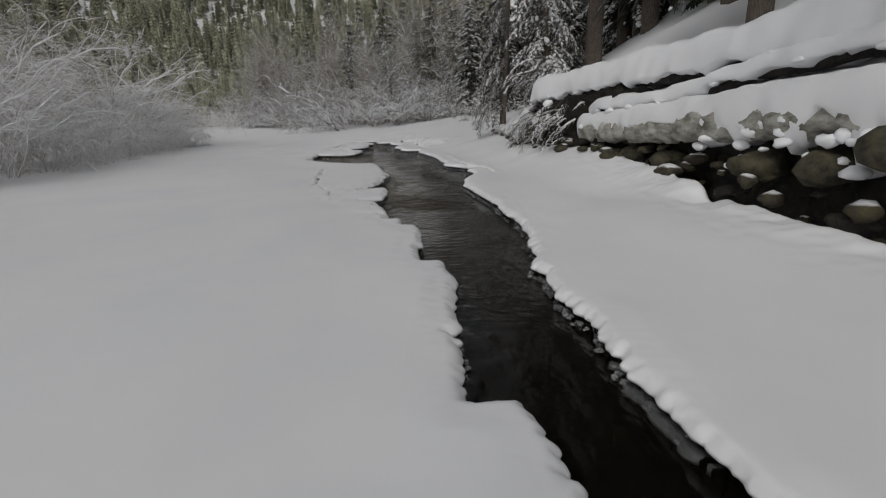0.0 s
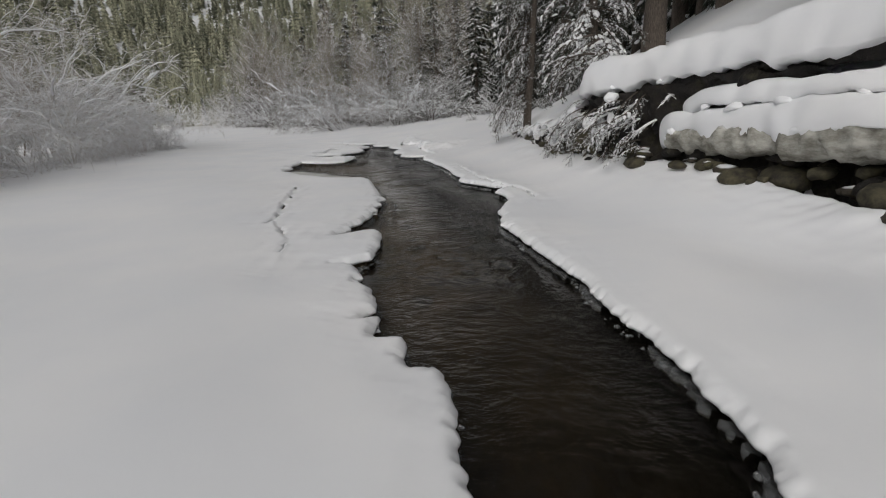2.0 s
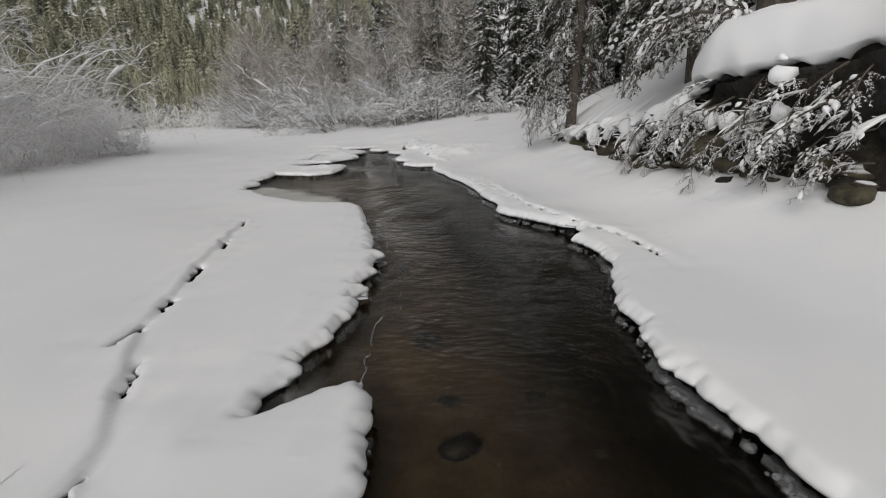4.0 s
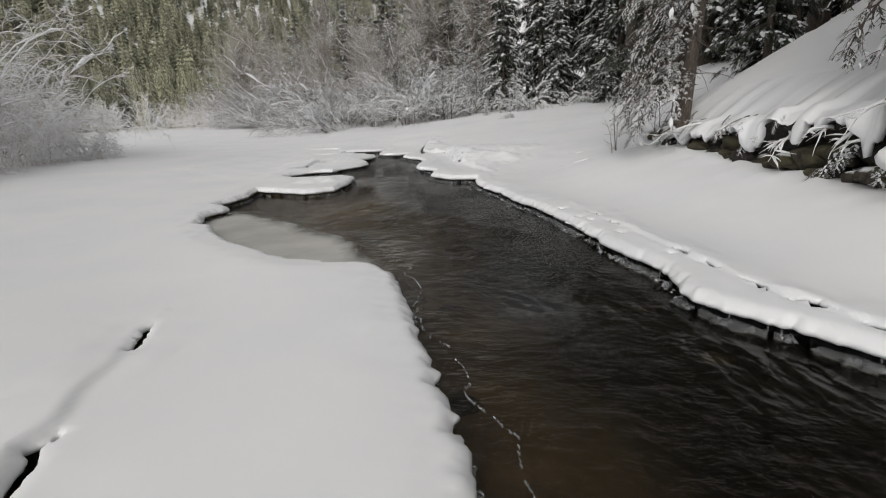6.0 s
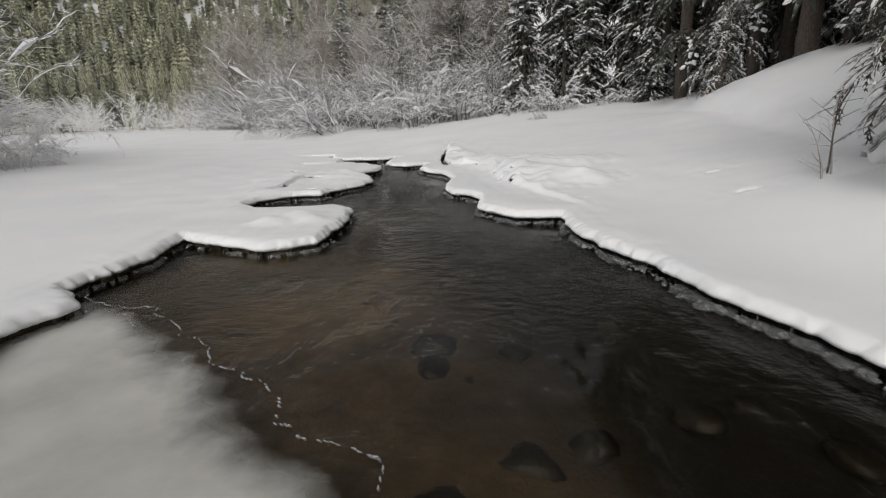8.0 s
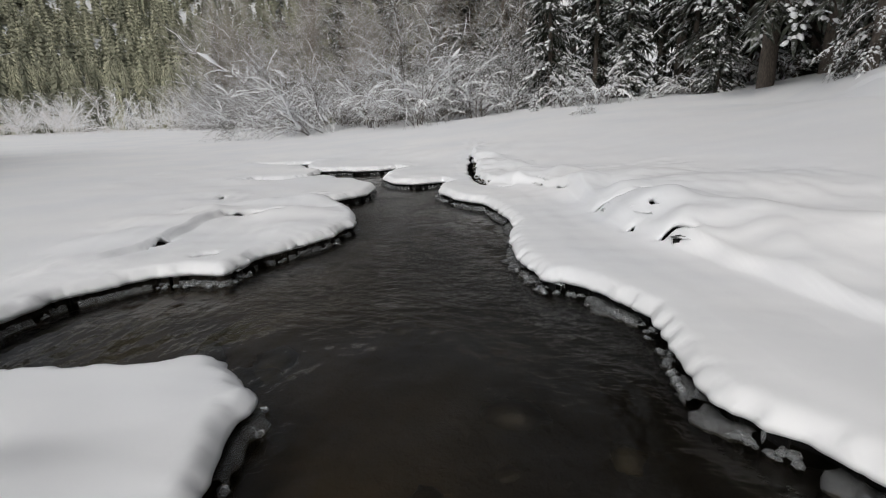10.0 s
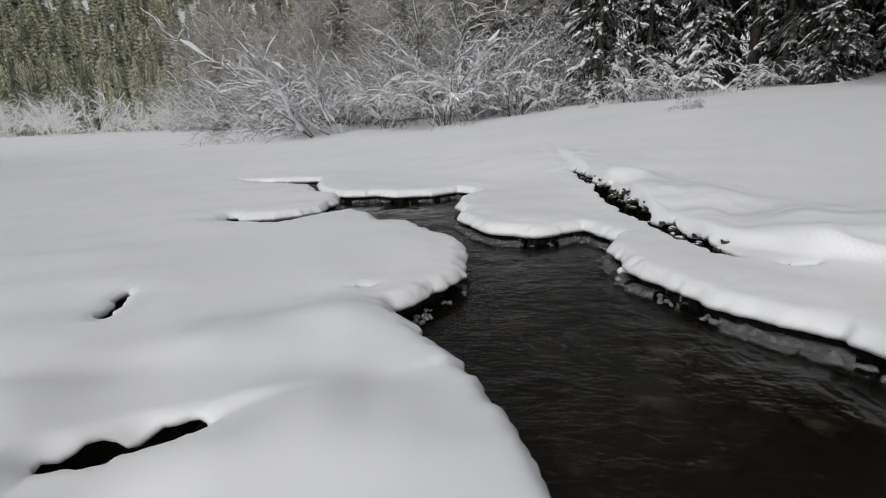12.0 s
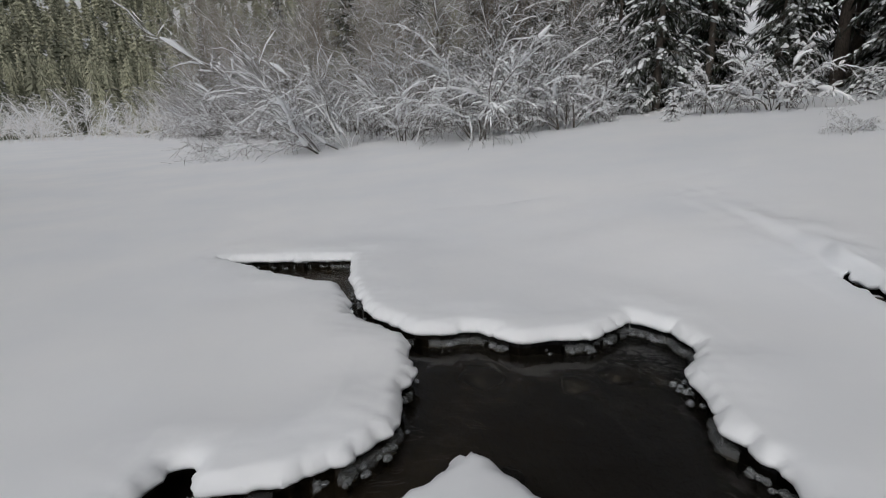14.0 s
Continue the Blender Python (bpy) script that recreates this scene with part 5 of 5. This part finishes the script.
def bank_rocks():
    rng = random.Random(9)
    for i in range(165):
        y = -7 + 14 * i / 84 if i < 85 else 7 + 11 * (i - 85) / 79
        y += rng.uniform(-0.3, 0.3)
        foot = float(np.interp(y, FOOT_Y, FOOT_X))
        x = foot - rng.uniform(0.15, 1.2 if y < 6 else 0.75) * float(np.interp(y, [8, 14], [1, 0.5]))
        s = rng.uniform(0.08, 0.28)
        ob = rough_stone("rock", (x, y, ground_at(x - 0.6, y) + rng.uniform(-0.05, 0.45) * float(np.interp(y, [10, 17], [1, 0.4]))), (s, s * rng.uniform(0.8, 1.4), s * rng.uniform(0.55, 0.9)), 100 + i, rng.choice((shaded_rock_mat, rock_mat, moss_mat)))
        tagged(ob, "dark wet boulder in the hollow under the bank", "rock", "bank boulders")
    for i, (x, y, z, s) in enumerate(((7.0, 2.4, 0.72, 0.36), (6.5, 4.0, 0.75, 0.3), (7.25, 0.6, 0.7, 0.36), (5.5, 9.0, 1.1, 0.6), (5.2, 13.2, 0.75, 0.4), (5.1, 15.2, 0.9, 0.35), (7.5, -5.3, 1.35, 0.5), (7.4, -2.6, 0.9, 0.42), (7.45, -4.1, 1.0, 0.45))):
        ob = rough_stone("rock", (x, y, z), (s, s * 1.2, s * 0.8), 300 + i, moss_mat)
        tagged(ob, "large mossy boulder at the foot of the snowy bank", "rock", "bank boulders")


bank_rocks()


def bough(seed, load=1.0):
    """A drooping spruce bough one metre long, heading along x, with its needles and snow."""
    rng = random.Random(seed)
    stem, needles, snow = Mesh(), Mesh(), Mesh()
    b = arch((0, 0, 0), 0.0, 1.0, 0.0, rng.uniform(0.7, 1.2), 7, rng, 0.06)
    stem.tube(b, [0.014 * (1 - 0.8 * i / 7) + 0.002 for i in range(8)], 4)
    for i in range(1, 8):
        for side in (-1, 1):
            for _ in range(2):
                h = side * rng.uniform(0.45, 1.15)
                ln = rng.uniform(0.16, 0.36) * (1.15 - 0.09 * i)
                t = arch(b[i], h, ln, rng.uniform(-0.6, 0.05), rng.uniform(0.4, 1.2), 4, rng, 0.1)
                stem.tube(t, [0.004, 0.0035, 0.003, 0.0025, 0.0015], 3)
                for j in range(1, 5):
                    for _ in range(5):
                        g = h + rng.uniform(-1.0, 1.0)
                        q = rng.uniform(0.02, 0.055)
                        needles.blade(t[j], t[j] + Vector((math.cos(g) * q, math.sin(g) * q, -q * rng.uniform(0.0, 1.0))), 0.0035 + q * 0.03)
                if rng.random() < 0.22 * load:
                    w = ln * rng.uniform(0.06, 0.11) + 0.006
                    snow.blob((t[1] + t[2]) / 2 + Vector((0, 0, 0.008)), t[3] - t[1], ln * rng.uniform(0.12, 0.26), w, w * 0.8, rng, 6, 3)
        if i > 1 and rng.random() < 0.7 * load:
            w = rng.uniform(0.014, 0.034)
            snow.blob(b[i] + Vector((0, 0, 0.02)), b[i] - b[i - 1], rng.uniform(0.03, 0.07), w, w * 0.8, rng, 7, 3)
    root = stem.done("spruce_bough", bark_mat)
    tagged(needles.done("needles", frost_needle_mat, root), kind="stuff")
    tagged(snow.done("snow_load", snow_mat, root, "white lumps of snow on the needles"), kind="stuff")
    return root


BOUGHS = [bough(701, 1.6), bough(702, 0.5), bough(703, 1.7), bough(704, 2.2), bough(705, 0.15)]


def hang(kind, start, heading, dip, length, parent=None):
    ob = copy_thing(BOUGHS[kind], pose(*start, 0, dip, heading) @ Matrix.Scale(length, 4))
    if parent:
        ob.name, ob.parent = "bough", parent
    else:
        tagged(ob, "drooping green spruce bough carrying lumps of snow", "branch", "hanging boughs")
    return ob


def clump():
    rng = random.Random(61)
    for i in range(36):
        y = 6.0 + 5.0 * rng.random()
        x = float(np.interp(y, FOOT_Y, FOOT_X)) - 0.5
        hang(rng.randint(0, 4), (x, y, rng.uniform(0.9, 2.5)), 180 + rng.uniform(-45, 45), rng.uniform(-5, 45), rng.uniform(0.7, 1.35))
    for i in range(20):
        y = 10.8 + 6.6 * rng.random()
        x = float(np.interp(y, FOOT_Y, FOOT_X)) - 0.25
        hang(rng.randint(0, 4), (x, y, ground_at(x - 0.8, y) + rng.uniform(0.35, 1.0)), 180 + rng.uniform(-50, 50), rng.uniform(0, 50), rng.uniform(0.4, 0.8))
    for i in range(10):
        y = 9.4 + 2.8 * rng.random()
        hang(rng.randint(0, 4), (5.7 + rng.uniform(-0.2, 0.4), y, rng.uniform(2.9, 4.6)), 180 + rng.uniform(-35, 30), rng.uniform(-10, 35), rng.uniform(1.3, 2.2))


clump()


def tall_spruce(seed, x, y, height, girth, low, high, reach, tilt, label, per=4, step=0.33, kinds=(0, 1, 2, 4), arc=(0, 360)):
    """A near tree: every bough of its lower crown is a part."""
    rng = random.Random(seed)
    root = new("spruce_tree")
    trunk = Mesh()
    n = 16
    trunk.tube([(0.05 * noise.noise(Vector((seed, i * 0.4, 0))), 0.05 * noise.noise(Vector((0, i * 0.4, seed))), height * i / n - (0.5 if i == 0 else 0)) for i in range(n + 1)],
               [girth * (1.12 if i == 0 else 1) * (1 - 0.93 * i / n) for i in range(n + 1)], 12)
    for _ in range(26):
        z = rng.uniform(0.6, low + 2)
        a = rng.uniform(0, 6.28)
        trunk.tube(arch((0, 0, z), a, rng.uniform(0.4, 1.5), rng.uniform(-0.5, 0.2), rng.uniform(0, 0.7), 5, rng, 0.15), [0.014, 0.012, 0.009, 0.007, 0.005, 0.003], 4)
    trunk.done("trunk", bark_mat, root)
    z = low
    while z < high:
        for k in range(per):
            length = reach * rng.uniform(0.6, 1.1) * (1 - 0.5 * (z - low) / (height - low))
            hang(rng.choice(kinds), (0, 0, z + rng.uniform(-0.1, 0.1)), rng.uniform(*arc), rng.uniform(5, 30), length, root)
        z += step * rng.uniform(0.8, 1.2)
    top, snow = Mesh(), Mesh()
    while z < height * 0.98:
        for k in range(5):
            a, length = rng.uniform(0, 6.28), reach * (1 - z / height) * 1.2 + 0.15
            b = arch((0, 0, z), a, length, 0.0, 0.6, 3, rng)
            for _ in range(9):
                p = b[rng.randint(0, 2)].lerp(b[3], rng.random())
                g = a + rng.uniform(-1.2, 1.2)
                q = length * 0.25
                top.blade(p, p + Vector((math.cos(g) * q, math.sin(g) * q, -q * 0.6)), 0.05 * length)
            snow.blob((b[1] + b[2]) / 2, b[2] - b[1], length * 0.25, length * 0.12, length * 0.08, rng, 6, 3)
        z += 0.45
    tagged(top.done("crown", needle_mat, root), kind="stuff")
    tagged(snow.done("snow_load", snow_mat, root, "white snow on the upper boughs"), kind="stuff")
    root.matrix_world = pose(x, y, ground_at(x, y) - 0.15, 0, tilt, 0)
    tagged(root, label, "tree")


tall_spruce(91, 4.75, 17.3, 16, 0.19, 1.9, 7.5, 2.3, 3, "tall spruce with a leaning brown trunk and drooping boughs", 5, 0.3, (1, 4, 4, 4), (75, 225))
tall_spruce(92, 6.4, 12.0, 13, 0.16, 1.6, 6.0, 2.4, -3, "spruce with long drooping snowy boughs over the bank")
tall_spruce(93, 8.55, 12.6, 22, 0.4, 5.5, 8.0, 2.6, 1, "thick bare spruce trunk behind the snowy bank", 3, 0.5)
tall_spruce(94, 9.8, 33.5, 12, 0.16, 0.8, 6.5, 2.0, 0, "snowy spruce on the slope above the stream")
for kind in BOUGHS:
    for o in (*kind.children, kind):
        bpy.data.objects.remove(o)


def ice_fringe():
    """Clear drops and plates of ice below the rims of the snow."""
    rng = random.Random(31)
    m = Mesh()
    shores = np.abs(bank_distance(RIM[:, 0], RIM[:, 1], True))
    for (x, y, top, nx, ny), shore in zip(RIM, shores):
        east = x > np.interp(y, [-10, 0, 10, 20, 33], [2.9, 1.6, 0.2, -2.8, -5.6])
        if y < -9 or shore > 0.03:
            continue
        patch = noise.noise(Vector((x * 1.3, y * 1.3, 0)))
        thick = (0.75 if 8 < y < 17 or 19 < y < 31 else 0.3) if east else (0.3 if y > 20 else 0.15)
        if rng.random() < thick * (0.35 + max(0.0, patch) * 2):
            for _ in range(2):
                out = rng.uniform(-0.03, 0.05 + 0.1 * max(0.0, patch))
                size = rng.uniform(0.012, 0.032)
                m.blob((x - nx * out, y - ny * out, WATER_Z + rng.uniform(0.0, 0.03)), (ny + rng.uniform(-0.5, 0.5), -nx, 0), size * rng.uniform(1, 1.5), size, size * rng.uniform(0.6, 1.1), rng, 7, 4)
        if east and rng.random() < thick * 0.06:
            drop = rng.uniform(0.02, 0.06)
            m.blob((x + nx * 0.02, y + ny * 0.02, top - 0.06 - drop * 0.7), (rng.uniform(-0.2, 0.2), 0, 1), drop, 0.006 + drop * 0.15, 0.006 + drop * 0.15, rng, 6, 4)
    tagged(m.done("ice_fringe", ice_mat), "clear lumps of ice along the water's edge", "ice", kind="stuff")


ice_fringe()


LAGOON_EDGE = [(-1.15, 10.0), (-1.55, 11.0), (-1.82, 11.65), (-2.16, 12.18), (-2.42, 12.72), (-2.6, 13.35), (-3.09, 13.66), (-4.03, 14.5), (-4.7, 15.2), (-5.37, 15.83), (-6.4, 16.2)]
STRIP_EDGE = [(-0.3, 2.9), (-0.32, 3.6), (-0.28, 4.4), (-0.3, 5.2), (-0.25, 6.0), (-0.3, 6.6), (-0.55, 7.3), (-0.82, 8.3), (-1.1, 9.3), (-1.15, 10.0)]


def ice_sheet(edge, back, label, name, mat, wide):
    """A thin sheet whose ice grows thicker away from its open edge."""
    ring = edge + back
    xs, ys = np.arange(-7.2, 0.3, 0.07), np.arange(2.6, 17, 0.07)
    px, py = np.meshgrid(xs, ys, indexing="ij")
    jx, jy = px + 0.08 * waves(px, py, 61, 0.6) + 0.03 * waves(px, py, 62, 0.2), py + 0.08 * waves(px, py, 63, 0.6)
    inside, best = np.zeros(px.shape, bool), np.full(px.shape, 1e9)
    for (ax, ay), (bx, by) in zip(ring, ring[1:] + ring[:1]):
        if ay != by:
            inside ^= ((ay > jy) != (by > jy)) & (jx < (bx - ax) * (jy - ay) / (by - ay) + ax)
    for (ax, ay), (bx, by) in zip(edge, edge[1:]):
        dx, dy = bx - ax, by - ay
        u = np.clip(((jx - ax) * dx + (jy - ay) * dy) / (dx * dx + dy * dy), 0, 1)
        best = np.minimum(best, np.hypot(jx - ax - u * dx, jy - ay - u * dy))
    index = -np.ones(px.shape, int)
    index[inside] = np.arange(inside.sum())
    verts = np.c_[px[inside], py[inside], np.full(inside.sum(), WATER_Z + 0.012)]
    quads = np.stack([index[:-1, :-1], index[1:, :-1], index[1:, 1:], index[:-1, 1:]], -1).reshape(-1, 4)
    quads = quads[(quads >= 0).all(1)]
    ob = mesh_object(name, verts, quads.tolist(), mat)
    thick = ob.data.attributes.new("thickness", "FLOAT", "POINT")
    thick.data.foreach_set("value", np.clip(best[inside] / wide, 0, 1).astype(np.float32))
    tagged(ob, label, "ice")
    ridge, rng = Mesh(), random.Random(len(edge))
    for (ax, ay), (bx, by) in zip(edge, edge[1:]):
        n = int(math.hypot(bx - ax, by - ay) / 0.035)
        for k in range(n):
            u = k / n
            p = Vector((ax + (bx - ax) * u, ay + (by - ay) * u, WATER_Z + 0.01))
            wob = Vector((noise.noise(p * 1.6), noise.noise(p * 1.6 + Vector((7, 0, 0))), 0)) * 0.25 + Vector((noise.noise(p * 6), noise.noise(p * 6 + Vector((7, 0, 0))), 0)) * 0.07
            p = p + wob
            if rng.random() < 0.7:
                ridge.blob(p, (bx - ax, by - ay, 0), 0.03, rng.uniform(0.004, 0.013), rng.uniform(0.004, 0.014), rng, 5, 3)
    tagged(ridge.done("ice_ridge", ice_mat, ob, "frosted edge of the ice"), kind="stuff")


ice_sheet(LAGOON_EDGE, [(-7.0, 15), (-5.8, 12.8), (-3.5, 10.7), (-1.8, 10.0)], "thin grey frosted ice sheet over still water", "ice_sheet", skin_mat, 0.9)
ice_sheet(STRIP_EDGE, [(-1.6, 10.0), (-1.4, 8.6), (-1.1, 7.0), (-1.0, 5.0), (-1.1, 3.0)], "strip of thin clear ice beside the snow", "ice_strip", strip_mat, 1.2)

# ---- small things ----


def shrub(seed, x, y, height, label):
    rng = random.Random(seed)
    root = new("shrub")
    m = Mesh()
    for _ in range(3):
        a = rng.uniform(0, 6.28)
        st = arch((rng.uniform(-0.1, 0.1), rng.uniform(-0.1, 0.1), -0.1), a, height * rng.uniform(0.7, 1.1), 1.35, rng.uniform(-0.2, 0.6), 7, rng, 0.2)
        m.tube(st, [0.018 * (1 - 0.8 * i / 7) for i in range(8)], 5)
        for _ in range(7):
            i = rng.randint(1, 7)
            t = arch(st[i], a + rng.uniform(-2, 2), height * rng.uniform(0.15, 0.4), rng.uniform(0.2, 1.2), rng.uniform(-0.3, 0.6), 4, rng, 0.25)
            m.tube(t, [0.007, 0.006, 0.005, 0.004, 0.002], 4)
    m.done("stem", twig_mat, root)
    root.matrix_world = pose(x, y, ground_at(x, y))
    return tagged(root, label, "shrub")


shrub(3, 3.5, 18.2, 1.5, "thin bare shrub standing in the snow")
shrub(4, 4.4, 17.7, 1.8, "thin bare shrub beside a spruce trunk")

rock = rough_stone("rock", (-3.15, 28.05, WATER_Z - 0.02), (0.22, 0.14, 0.09), 411, stone_mat)
cap = Mesh()
cap.blob((0.05, 0, 0.06), (1, 0.2, 0), 0.07, 0.05, 0.05, random.Random(2), 9, 6)
cap.done("snow_cap", snow_mat, rock, "small white cap of snow")
tagged(rock, "flat wet stone in the stream with a cap of snow", "rock")


def bed_stones():
    rng = random.Random(55)
    n = 0
    while n < 110:
        y = rng.uniform(0, 33)
        x = float(np.interp(y, [-9, 0, 10, 20, 33], [2.9, 1.3, 0.2, -3.2, -5.6])) + rng.uniform(-1.6, 1.6)
        if bank_distance(np.array([x]), np.array([y]))[0] > -0.2:
            continue
        s = rng.uniform(0.06, 0.24)
        ob = rough_stone("stone", (x, y, WATER_Z - 0.42 + s * 0.2), (s, s * rng.uniform(0.7, 1.2), s * 0.55), 500 + n, stone_mat)
        tagged(ob, "rounded brown stone on the stream bed", "stone", "stream stones")
        n += 1


bed_stones()


def crack_gravel():
    rng = random.Random(808)
    ys = [34.0, 31.6, 29.2, 27.8, 27.5]
    xs = [-2.36, -2.43, -2.5, -2.28, -2.0]
    for n in range(110):
        y = rng.uniform(27.5, 33.4)
        x = float(np.interp(-y, [-v for v in ys], xs)) + rng.uniform(0.08, 0.18)
        top = float(snow_height(np.array([x + 0.1]), np.array([y]), np.array([1.0]))[0])
        s = rng.uniform(0.025, 0.06)
        ob = rough_stone("stone", (x, y, top - rng.uniform(0.09, 0.3)), (s, s * rng.uniform(0.8, 1.5), s * 0.8), 900 + n, rock_mat)
        tagged(ob, "small grey stone in a crack of the snow", "stone", "crack gravel")


crack_gravel()
